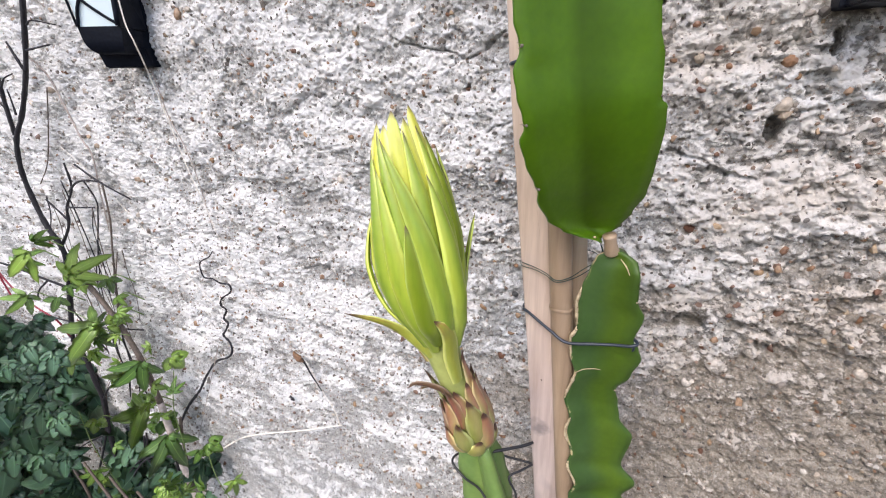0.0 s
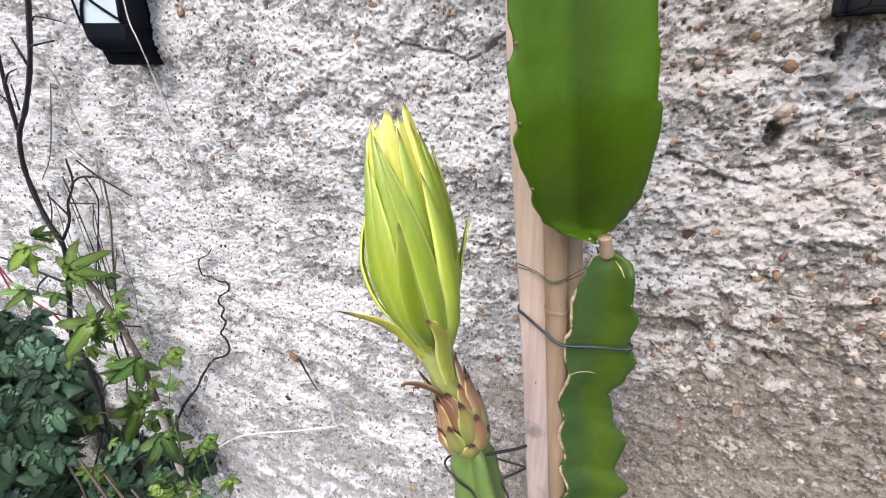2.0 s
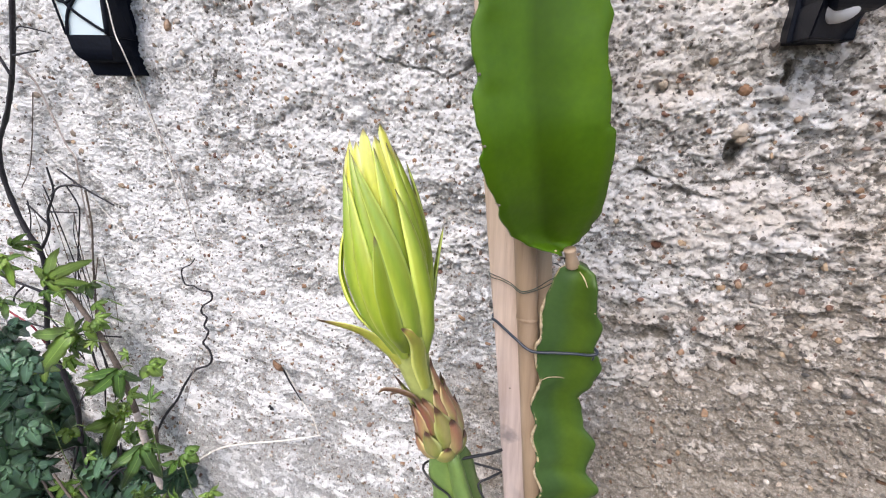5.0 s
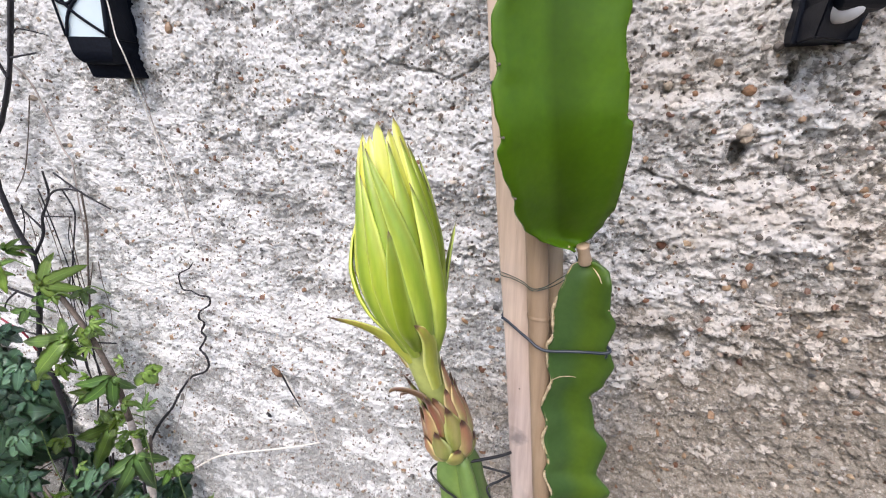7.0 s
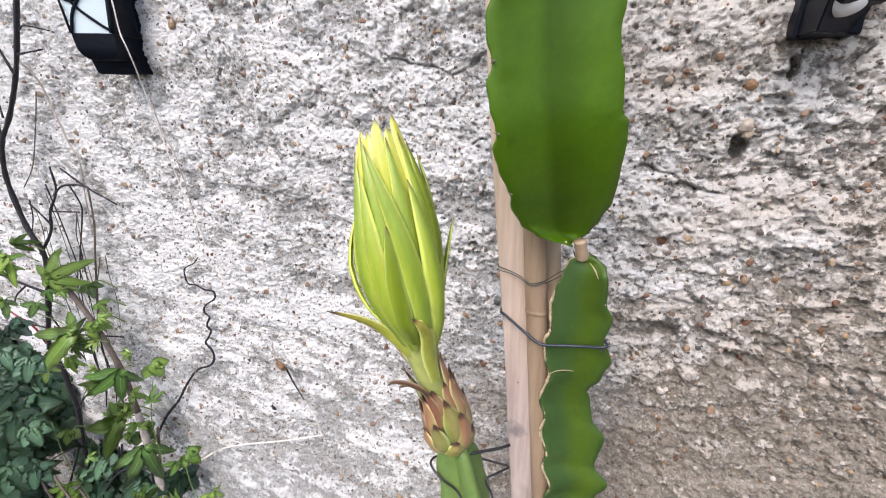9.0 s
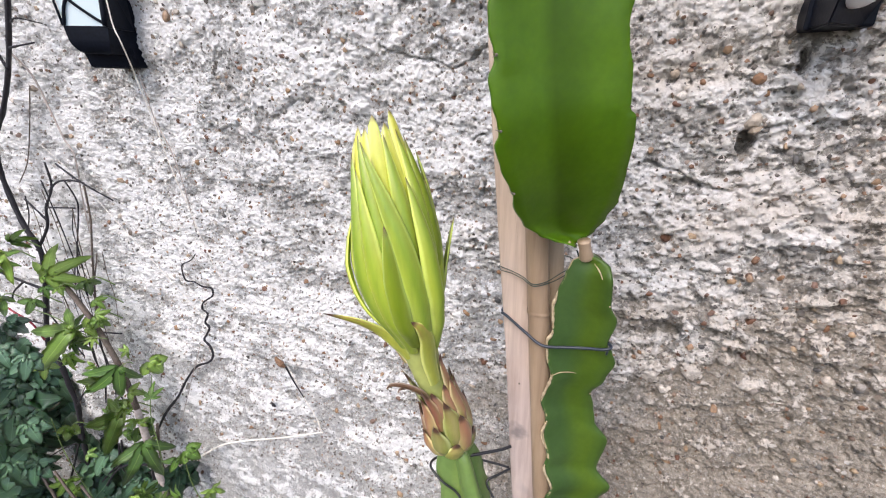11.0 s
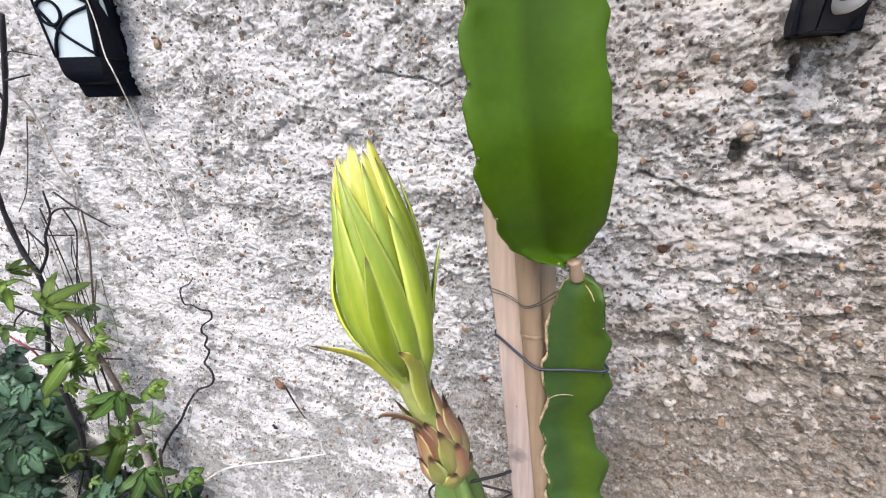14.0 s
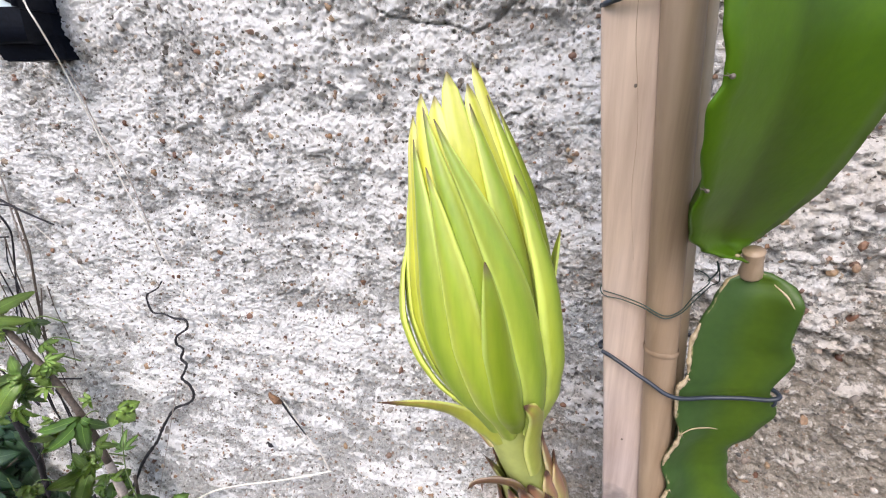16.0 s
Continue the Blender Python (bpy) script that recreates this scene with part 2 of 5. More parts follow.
M_WALL = wall_material()
M_PEB_BROWN = stone_material("brown_flint", [(0.0, (0.10, 0.045, 0.03)), (0.3, (0.20, 0.10, 0.06)), (0.6, (0.30, 0.185, 0.10)), (0.8, (0.40, 0.29, 0.18)), (1.0, (0.15, 0.07, 0.055))], rough=0.42)
M_PEB_GREY = stone_material("grey_pebble", [(0.0, (0.08, 0.08, 0.08)), (0.5, (0.2, 0.19, 0.18)), (1.0, (0.36, 0.33, 0.3))])
M_PEB_PALE = stone_material("pale_pebble", [(0.0, (0.4, 0.34, 0.27)), (1.0, (0.72, 0.68, 0.63))])
M_GRIT = stone_material("grit", [(0.0, (0.09, 0.08, 0.075)), (0.38, (0.19, 0.17, 0.15)), (0.52, (0.27, 0.16, 0.10)), (0.72, (0.36, 0.32, 0.28)), (1.0, (0.66, 0.63, 0.59))], True, 0.7)
M_GRAVEL = stone_material("gravel", [(0.0, (0.12, 0.11, 0.10)), (0.25, (0.24, 0.21, 0.18)), (0.4, (0.17, 0.085, 0.055)), (0.55, (0.28, 0.17, 0.10)), (0.7, (0.42, 0.32, 0.21)), (0.85, (0.30, 0.27, 0.24)), (1.0, (0.62, 0.57, 0.50))], True, 0.6)
M_STEM = flesh_material("cactus_skin", (0.047, 0.095, 0.027), (0.068, 0.122, 0.012), margin=(0.50, 0.40, 0.24), band=((0.30, 0.0), (0.60, 0.9), (0.75, 1.0), (0.97, 0.45)))
# the darker centre band paints the valley's shade into the skin colour
M_PAD = flesh_material("cactus_skin_upper", (0.070, 0.152, 0.004), (0.045, 0.100, 0.0005), rough=0.40, sheen=0.32, band=((0.36, 0.0), (0.47, 1.0), (0.58, 0.8), (0.80, 0.0)))
M_FLOWERSTEM = flesh_material("cactus_skin_young", (0.16, 0.25, 0.075), (0.18, 0.27, 0.075), margin=(0.5, 0.45, 0.3))
M_SEPAL = tepal_material("sepal_skin", (0.46, 0.54, 0.12), (0.46, 0.54, 0.065), (0.38, 0.43, 0.09), (0.27, 0.385, 0.035), 0.965)
M_PETAL = tepal_material("petal_skin", (0.42, 0.52, 0.05), (0.54, 0.58, 0.06), (0.88, 0.80, 0.28), (0.58, 0.58, 0.05), 0.995, (0.68, 0.66, 0.08))
M_OLIVE = tepal_material("olive_sepal_skin", (0.38, 0.45, 0.08), (0.29, 0.37, 0.03), (0.24, 0.28, 0.03), (0.18, 0.26, 0.012), 0.955)
M_BRACT = tepal_material("bract_skin", (0.38, 0.42, 0.12), (0.46, 0.36, 0.17), (0.28, 0.12, 0.07), (0.42, 0.19, 0.13), 0.84)
M_SCALE = tepal_material("scale_skin", (0.27, 0.29, 0.07), (0.36, 0.22, 0.12), (0.17, 0.07, 0.05), (0.36, 0.125, 0.10), 0.76)
M_SCALE_GREEN = tepal_material("green_scale_skin", (0.20, 0.26, 0.04), (0.36, 0.37, 0.10), (0.22, 0.12, 0.06), (0.38, 0.33, 0.13), 0.78)
M_DRY = tepal_material("dry_bract_skin", (0.36, 0.26, 0.10), (0.20, 0.11, 0.07), (0.11, 0.06, 0.045), (0.16, 0.08, 0.05), 0.9)
M_HOOK = tepal_material("hooked_bract_skin", (0.40, 0.46, 0.12), (0.40, 0.44, 0.08), (0.38, 0.22, 0.08), (0.36, 0.38, 0.06), 0.885)
M_TUBE = plain_material("flower_tube", (0.42, 0.46, 0.14), 0.42, scale=70, spread=0.2)
M_PLANK = wood_material("weathered_stake_wood", (0.46, 0.35, 0.275), (0.64, 0.51, 0.415), stain=(0.17, 0.15, 0.15), spot=(0.296, -0.193, 1.486, 0.020))
M_CANE = wood_material("bamboo", (0.26, 0.18, 0.115), (0.42, 0.31, 0.215), scale=90, rough=0.45)
M_SPLIT = wood_material("split_bamboo_skin", (0.42, 0.315, 0.21), (0.60, 0.48, 0.35), scale=110, rough=0.5)
M_CORK = wood_material("corky_joint", (0.3, 0.22, 0.13), (0.55, 0.45, 0.3), (1, 1, 1), 300)
M_WIRE = plain_material("blue_grey_plastic_tie", (0.026, 0.034, 0.050), 0.42)
M_GREENWIRE = plain_material("green_coated_wire", (0.035, 0.065, 0.055), 0.45)
M_BLACKWIRE = plain_material("black_tie", (0.018, 0.018, 0.02), 0.35)
M_BLACK = plain_material("black_lamp_plastic", (0.006, 0.008, 0.014), 0.42, scale=300, bumpy=0.12, spec=0.12)
M_DIFFUSER = plain_material("frosted_diffuser", (0.74, 0.86, 0.89), 0.25, scale=15, spread=0.04)
M_DOME = plain_material("sensor_dome", (0.78, 0.78, 0.79), 0.3, scale=15, spread=0.03)
M_DEADVINE = plain_material("dead_vine_bark", (0.020, 0.018, 0.022), 0.75, scale=220, spread=0.5, bumpy=0.5)
M_BROWNVINE = plain_material("brown_vine_bark", (0.13, 0.10, 0.08), 0.75, scale=220, spread=0.4, bumpy=0.4)
M_BROWNFLOWER = plain_material("dried_flower", (0.20, 0.11, 0.06), 0.8, scale=200, spread=0.5, bumpy=0.5)
M_PALEVINE = plain_material("pale_vine_bark", (0.42, 0.36, 0.32), 0.7, scale=150, spread=0.3, bumpy=0.4)
M_STRAW = plain_material("dry_straw", (0.80, 0.75, 0.68), 0.65, scale=150, spread=0.15)
M_RED = plain_material("red_stem", (0.30, 0.03, 0.05), 0.45)
M_GREENSTEM = plain_material("green_tendril", (0.16, 0.24, 0.07), 0.5)
M_LEAF = leaf_material("passion_leaf", (0.12, 0.25, 0.05), (0.32, 0.48, 0.09), 0.34)
M_DARKLEAF = leaf_material("shrub_leaf", (0.058, 0.145, 0.09), (0.15, 0.285, 0.16), 0.34)
M_SPINE = plain_material("spine", (0.16, 0.13, 0.11), 0.6)
M_SOIL = plain_material("garden_soil", (0.06, 0.045, 0.032), 0.95, scale=9, spread=0.5, bumpy=0.6)


# ---- mesh helpers ----
def part(name, bm, mat, parent=None, label="", smooth=True):
    """Link a bmesh as one mesh object."""
    me = bpy.data.meshes.new(name)
    bmesh.ops.recalc_face_normals(bm, faces=bm.faces)
    bm.to_mesh(me)
    bm.free()
    return part_from(name, me, mat, parent, label, smooth)


def part_from(name, me, mat, parent=None, label="", smooth=True):
    if mat and not me.materials:
        me.materials.append(mat)
    if smooth:
        me.polygons.foreach_set("use_smooth", [True] * len(me.polygons))
    ob = new(name, me)
    ob.parent = parent
    if label:
        ob["label"] = label
    return ob


def thing(name, label, category, group="", at=(0, 0, 0)):
    return tagged(at_pose(new(name), at), label, category, group)


def at_pose(ob, at):
    ob.matrix_basis = Matrix.Translation(at)
    ob.empty_display_size = 0.02
    return ob


def box(bm, x0, x1, y0, y1, z0, z1, bevel=0.0):
    r = bmesh.ops.create_cube(bm, size=1, matrix=Matrix.Translation(((x0 + x1) / 2, (y0 + y1) / 2, (z0 + z1) / 2)) @ Matrix.Diagonal((x1 - x0, y1 - y0, z1 - z0, 1)))
    if bevel:
        es = list({e for v in r["verts"] for e in v.link_edges})
        bmesh.ops.bevel(bm, geom=es, offset=bevel, segments=2, affect="EDGES", profile=0.5)


def spline(pts, n):
    """Points evenly along a Catmull-Rom curve through pts."""
    pts = [Vector(p) for p in pts]
    ext = [pts[0] * 2 - pts[1]] + pts + [pts[-1] * 2 - pts[-2]]
    out = []
    for i in range(n):
        u = i / (n - 1) * (len(pts) - 1)
        k = min(int(u), len(pts) - 2)
        f = u - k
        a, b, c, d = ext[k:k + 4]
        out.append(0.5 * (2 * b + (c - a) * f + (2 * a - 5 * b + 4 * c - d) * f * f + (3 * b - a - 3 * c + d) * f ** 3))
    return out


def tube(bm, pts, radii, sides=8, n=None, knots=0.0, seed=1, caps=True):
    """A swept tube along a smooth curve; radii runs from start to end."""
    rnd = random.Random(seed)
    n = n or max(6, 5 * (len(pts) - 1) + 1)
    ps = spline(pts, n)
    rings = []
    up = Vector((0.3, 0.2, 1)).normalized()
    for i, p in enumerate(ps):
        d = (ps[min(i + 1, n - 1)] - ps[max(i - 1, 0)]).normalized()
        a = d.cross(up)
        if a.length < 0.05:
            a = d.cross(Vector((1, 0, 0)))
        a.normalize()
        b = d.cross(a)
        f = i / (n - 1) * (len(radii) - 1)
        k = min(int(f), len(radii) - 2)
        r = radii[k] + (radii[k + 1] - radii[k]) * (f - k)
        r *= 1 + rnd.uniform(-knots, knots)
        rings.append([bm.verts.new(p + (a * math.cos(2 * math.pi * j / sides) + b * math.sin(2 * math.pi * j / sides)) * r) for j in range(sides)])
    for r0, r1 in zip(rings, rings[1:]):
        for j in range(sides):
            bm.faces.new((r0[j], r0[(j + 1) % sides], r1[(j + 1) % sides], r1[j]))
    if caps:
        bm.faces.new(rings[0])
        bm.faces.new(rings[-1])
    return ps


def tube_part(name, pts, radii, mat, parent=None, label="", sides=8, knots=0.0, seed=1, n=None):
    bm = bmesh.new()
    tube(bm, pts, radii, sides, n, knots, seed)
    return part(name, bm, mat, parent, label)


def smoothstep(a, b, x):
    t = np.clip((x - a) / (b - a), 0, 1)
    return t * t * (3 - 2 * t)


def ease(xs, ys, x):
    """Soft interpolation through control values."""
    i = int(np.clip(np.searchsorted(xs, x) - 1, 0, len(xs) - 2))
    f = float(np.clip((x - xs[i]) / (xs[i + 1] - xs[i]), 0, 1))
    f = f * f * (3 - 2 * f)
    return ys[i] + (ys[i + 1] - ys[i]) * f


# ---- ground ----
bm = bmesh.new()
bmesh.ops.create_grid(bm, x_segments=40, y_segments=40, size=300)
ground = part("ground", bm, M_SOIL)
tagged(ground, "dark bare garden soil at the foot of the wall", "ground", kind="structure")


# ---- wall: weathered limewashed rubble concrete ----
def hash2(i, j, seed):
    h = (i.astype(np.int64) * 374761393 + j.astype(np.int64) * 668265263 + seed * 974634777) & 0x7FFFFFFF
    h = ((h ^ (h >> 13)) * 1274126177) & 0x7FFFFFFF
    return ((h ^ (h >> 16)) & 0xFFFFF) / 0xFFFFF


def gnoise(x, y, seed):
    i, j = np.floor(x), np.floor(y)
    fx, fy = x - i, y - j
    u, v = fx * fx * fx * (fx * (fx * 6 - 15) + 10), fy * fy * fy * (fy * (fy * 6 - 15) + 10)

    def g(a, b):
        t = hash2(i + a, j + b, seed) * 2 * np.pi
        return np.cos(t) * (fx - a) + np.sin(t) * (fy - b)
    return (g(0, 0) * (1 - u) + g(1, 0) * u) * (1 - v) + (g(0, 1) * (1 - u) + g(1, 1) * u) * v


def fbm(x, y, seed, octaves=4, gain=0.5):
    out, amp = 0, 1
    for k in range(octaves):
        out = out + amp * gnoise(x * 2 ** k, y * 2 ** k, seed + k * 17)
        amp *= gain
    return out


def pits(x, y, seed, share, r0, r1, brim=0.45):
    """Depth of scattered round pits, 0 to 1, in cells of size 1."""
    ci, cj = np.floor(x), np.floor(y)
    out = np.zeros_like(x)
    for a in (-1, 0, 1):
        for b in (-1, 0, 1):
            i, j = ci + a, cj + b
            px, py = i + hash2(i, j, seed), j + hash2(i, j, seed + 1)
            r = r0 + (r1 - r0) * hash2(i, j, seed + 2)
            on = hash2(i, j, seed + 3) < share
            d = np.hypot(x - px, y - py) / r
            out = np.maximum(out, np.where(on, 1 - smoothstep(brim, 1.0, d), 0))
    return out


# broken recesses: x, z, half width, half height, depth
RECESSES = [(-0.05, 1.735, 0.13, 0.016, 0.008), (-0.20, 1.705, 0.06, 0.012, 0.007), (0.185, 1.615, 0.05, 0.03, 0.009), (0.19, 1.535, 0.045, 0.028, 0.008),
            (-0.10, 1.60, 0.04, 0.022, 0.006), (-0.05, 1.475, 0.09, 0.016, 0.006), (0.42, 1.505, 0.03, 0.011, 0.012), (0.34, 1.525, 0.03, 0.012, 0.006),
            (0.54, 1.492, 0.035, 0.014, 0.009), (0.50, 1.40, 0.12, 0.02, 0.005), (0.42, 1.668, 0.03, 0.010, 0.007), (0.12, 1.80, 0.14, 0.012, 0.006),
            (0.19, 1.43, 0.06, 0.03, 0.006), (-0.25, 1.62, 0.05, 0.012, 0.006), (-0.16, 1.53, 0.05, 0.012, 0.005), (0.02, 1.625, 0.02, 0.02, 0.007)]
# sharp holes left by lost stones
HOLES = [(0.4585, 1.714, 0.0080, 0.016, 0.027), (0.4850, 1.783, 0.0045, 0.013, 0.018), (0.480, 1.757, 0.012, 0.006, 0.009), (0.425, 1.502, 0.018, 0.006, 0.016), (0.410, 1.496, 0.008, 0.006, 0.012)]
CRACKS = [[(0.076, 1.812), (0.108, 1.803), (0.136, 1.798), (0.163, 1.786), (0.192, 1.801), (0.207, 1.811)], [(0.187, 1.708), (0.199, 1.716), (0.216, 1.721)],
          [(0.374, 1.695), (0.407, 1.684), (0.430, 1.670), (0.453, 1.669)]]


def relief(x, z):
    """How far the wall's face stands out at (x, z)."""
    wx = x + 0.02 * gnoise(x * 9, z * 9, 5)
    wz = z + 0.015 * gnoise(x * 11, z * 11, 6)
    h = 0.006 * fbm(wx * 4, wz * 6, 11, 3)
    strata = fbm(wx * 6, wz * 15, 21, 3, 0.5)
    rough_edge = 0.10 * fbm(x * 45, z * 45, 23, 2)
    h = h + 0.0034 * smoothstep(-0.14, 0.02, strata + rough_edge) + 0.0018 * smoothstep(0.10, 0.22, strata + rough_edge)
    # long wavy courses low on the wall
    low = 1 - smoothstep(1.36, 1.52, z + 0.12 * x)
    h = h + low * 0.0055 * fbm(wx * 8, wz * 26, 27, 4, 0.6)
    ragged = np.clip(1 + 1.5 * fbm(x * 24, z * 32, 31, 4, 0.6), 0.6, 1.7)
    for cx, cz, a, b, depth in RECESSES:
        d = np.hypot((wx - cx) / a, (wz - cz) / b) * ragged
        h = h - 0.75 * depth * (1 - smoothstep(0.62, 1.08, d))
    # the weathered end is coarser and crumbling
    coarse = smoothstep(0.22, 0.50, x - 0.5 * (z - 1.6))
    h = h + coarse * 0.0034 * fbm(x * 62, z * 78, 141, 3, 0.6)
    flake = fbm(wx * 26, wz * 36, 171, 3, 0.55)
    h = h + coarse * (0.0034 * smoothstep(-0.03, 0.05, flake) - 0.0048 * smoothstep(0.24, 0.34, fbm(x * 30, z * 44, 181, 3, 0.5)) - 0.0035 * np.abs(fbm(x * 22, z * 30, 191, 2, 0.5)))
    h = h + 0.0032 * fbm(x * 34, z * 46, 41, 3, 0.55) + 0.0021 * fbm(x * 130, z * 140, 51, 2, 0.6) + 0.0012 * gnoise(x * 330, z * 330, 57)
    # crumbs with sharp creases between them
    crumb = 0.32 + 0.60 * coarse
    h = h + crumb * (0.0034 * np.abs(fbm(wx * 75, wz * 95, 151, 3, 0.6)) + 0.0024 * np.abs(gnoise(x * 260, z * 280, 161)))
    h = h + 0.0016 * pits(x / 0.0085, z / 0.0085, 101, 0.6, 0.18, 0.42) + 0.0014 * pits(x / 0.019, z / 0.017, 111, 0.5, 0.12, 0.32)
    h = h - 0.0048 * pits(x / 0.0088, z / 0.0105, 61, 0.34, 0.13, 0.25, 0.7) - 0.0028 * pits(x / 0.034, z / 0.026, 71, 0.14, 0.06, 0.15)
    h = h - 0.0020 * smoothstep(0.26, 0.42, fbm(x * 66, z * 90, 121, 3, 0.55)) - 0.0016 * smoothstep(0.26, 0.46, fbm(wx * 20, wz * 42, 131, 4, 0.55))
    for cx, cz, a, b, depth in HOLES:
        d = np.hypot((x - cx) / a, (z - cz) / b) * (1 + 0.5 * fbm(x * 90, z * 90, 81, 2))
        h = h - depth * (1 - smoothstep(0.75, 1.0, d))
    for line in CRACKS:
        for (ax, az), (bx, bz) in zip(line, line[1:]):
            jx, jz = x + 0.004 * gnoise(x * 60, z * 60, 91), z + 0.004 * gnoise(x * 60, z * 60, 92)
            t = np.clip(((jx - ax) * (bx - ax) + (jz - az) * (bz - az)) / ((bx - ax) ** 2 + (bz - az) ** 2), 0, 1)
            d = np.hypot(jx - ax - t * (bx - ax), jz - az - t * (bz - az))
            h = h - 0.005 * (1 - smoothstep(0.0006, 0.0022, d))
    return h


def stepped(start, stop, step, grow, far):
    out, s = [start], step
    while (stop - out[-1]) * np.sign(step) > 0:
        out.append(out[-1] + s)
        if (out[-1] - far) * np.sign(step) > 0:
            s *= grow
    return np.array(out)


FINE = 0.0012
xs = np.concatenate([stepped(0.2, -4.0, -FINE, 1.006, -0.35)[::-1], stepped(0.2, 3.0, FINE, 1.02, 0.70)[1:]])
zs = np.concatenate([stepped(1.5, -0.1, -FINE, 1.008, 1.12)[::-1], stepped(1.5, 2.6, FINE, 1.04, 1.93)[1:]])
gx, gz = np.meshgrid(xs, zs)
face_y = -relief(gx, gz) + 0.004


def build_wall():
    nx, nz = len(xs), len(zs)
    co = np.stack([gx, face_y, gz], -1).reshape(-1, 3)
    idx = np.arange(nx * nz).reshape(nz, nx)
    quads = np.stack([idx[:-1, :-1], idx[:-1, 1:], idx[1:, 1:], idx[1:, :-1]], -1).reshape(-1, 4)
    # the solid body behind the broken face
    x0, x1, z0, z1 = xs[0], xs[-1], zs[0], zs[-1]
    body = np.array([(x, y, z) for z in (z0, z1) for y in (0.035, 0.30) for x in (x0, x1)])
    n = len(co)
    extra = np.array([(0, 1, 5, 4), (2, 6, 7, 3), (0, 4, 6, 2), (1, 3, 7, 5), (4, 5, 7, 6), (0, 2, 3, 1)]) + n
    co, quads = np.concatenate([co, body]), np.concatenate([quads, extra])
    me = bpy.data.meshes.new("wall_north")
    me.vertices.add(len(co))
    me.vertices.foreach_set("co", co.astype(np.float32).ravel())
    me.loops.add(quads.size)
    me.loops.foreach_set("vertex_index", quads.astype(np.int32).ravel())
    me.polygons.add(len(quads))
    me.polygons.foreach_set("loop_start", np.arange(0, quads.size, 4, dtype=np.int32))
    me.update(calc_edges=True)
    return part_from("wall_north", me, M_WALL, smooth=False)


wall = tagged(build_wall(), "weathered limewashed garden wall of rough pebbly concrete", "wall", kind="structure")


# ---- stake, cane and split bamboo that hold the cactus ----
LEAN = Vector((-0.078, -0.030, 1.0))


def on_stake(x, y, z):
    """A point of the leaning stakes, given by its place at z = 1.5."""
    return Vector((x, y, 0)) + LEAN * (z - 1.5) + Vector((0, 0, 1.5))


def stake():
    ob = thing("wooden_stake", "pale weathered flat wooden stake with a grain crack and grey stain", "plant stake", "stakes")
    bm = bmesh.new()
    rnd = random.Random(4)
    rings = []
    prof = [(-1, -0.8), (-0.93, -1), (-0.5, -1.06), (0, -1.08), (0.5, -1.06), (0.93, -1), (1, -0.8), (1, 0.8), (0.9, 1), (-0.9, 1), (-1, 0.8)]
    for i in range(60):
        z = -0.05 + i * 2.25 / 59
        wob = 0.0006 * math.sin(z * 21) + rnd.uniform(-0.0002, 0.0002)
        rings.append([bm.verts.new(on_stake(0.3032 + u * 0.0157 + wob, -0.1895 + v * 0.0035, z)) for u, v in prof])
    for a, b in zip(rings, rings[1:]):
        for j in range(len(prof)):
            k = (j + 1) % len(prof)
            bm.faces.new((a[j], a[k], b[k], b[j]))
    bm.faces.new(rings[0])
    bm.faces.new(rings[-1])
    part("shaft", bm, M_PLANK, ob)
    tube_part("grain_crack", [on_stake(0.3010 - 0.0009 * math.sin(z * 90), -0.1934, z) for z in (1.66, 1.68, 1.70, 1.72, 1.74, 1.76, 1.78, 1.80)], [0.00004, 0.00010, 0.00006, 0.00012, 0.00004], M_CANE, ob, "dark crack along the grain", 5)
    for z, x in ((1.538, 0.2985), (1.742, 0.3005)):
        bm = bmesh.new()
        bmesh.ops.create_uvsphere(bm, u_segments=8, v_segments=5, radius=0.0009, matrix=Matrix.Translation(on_stake(x, -0.1930, z)) @ Matrix.Diagonal((1, 0.5, 1.2, 1)))
        part("nail_hole", bm, M_SPINE, ob, "small dark nail hole")
    return ob


def cane(name, label, x, y, r, nodes, squash=1.0, mat=M_CANE):
    ob = thing(name, label, "plant stake", "stakes")
    bm = bmesh.new()
    rings = []
    n = 150
    for i in range(n):
        z = -0.05 + i * 2.2 / (n - 1)
        d = min(abs(z - q) for q in nodes)
        rr = r * (1 + 0.05 * math.exp(-(d / 0.004) ** 2) - 0.02 * math.exp(-((d - 0.009) / 0.004) ** 2))
        c = on_stake(x, y, z)
        rings.append([bm.verts.new(c + Vector((math.cos(a) * rr, math.sin(a) * rr * squash, 0))) for a in [2 * math.pi * j / 20 for j in range(20)]])
    for a, b in zip(rings, rings[1:]):
        for j in range(20):
            k = (j + 1) % 20
            bm.faces.new((a[j], a[k], b[k], b[j]))
    bm.faces.new(rings[0])
    bm.faces.new(rings[-1])
    part("shaft", bm, mat, ob)
    for q in (z for z in nodes if 1.2 < z < 1.95):
        bm = bmesh.new()
        rings = []
        for dz, k in ((-0.0016, 1.03), (-0.0008, 1.062), (0.0, 1.070), (0.0008, 1.062), (0.0016, 1.03)):
            c = on_stake(x, y, q + dz)
            rings.append([bm.verts.new(c + Vector((math.cos(a) * r * k, math.sin(a) * r * k * squash, 0.0004 * math.sin(3 * a)))) for a in [2 * math.pi * j / 20 for j in range(20)]])
        for a, b in zip(rings, rings[1:]):
            for j in range(20):
                bm.faces.new((a[j], a[(j + 1) % 20], b[(j + 1) % 20], b[j]))
        part("node", bm, mat, ob, "raised bamboo node")
    return ob


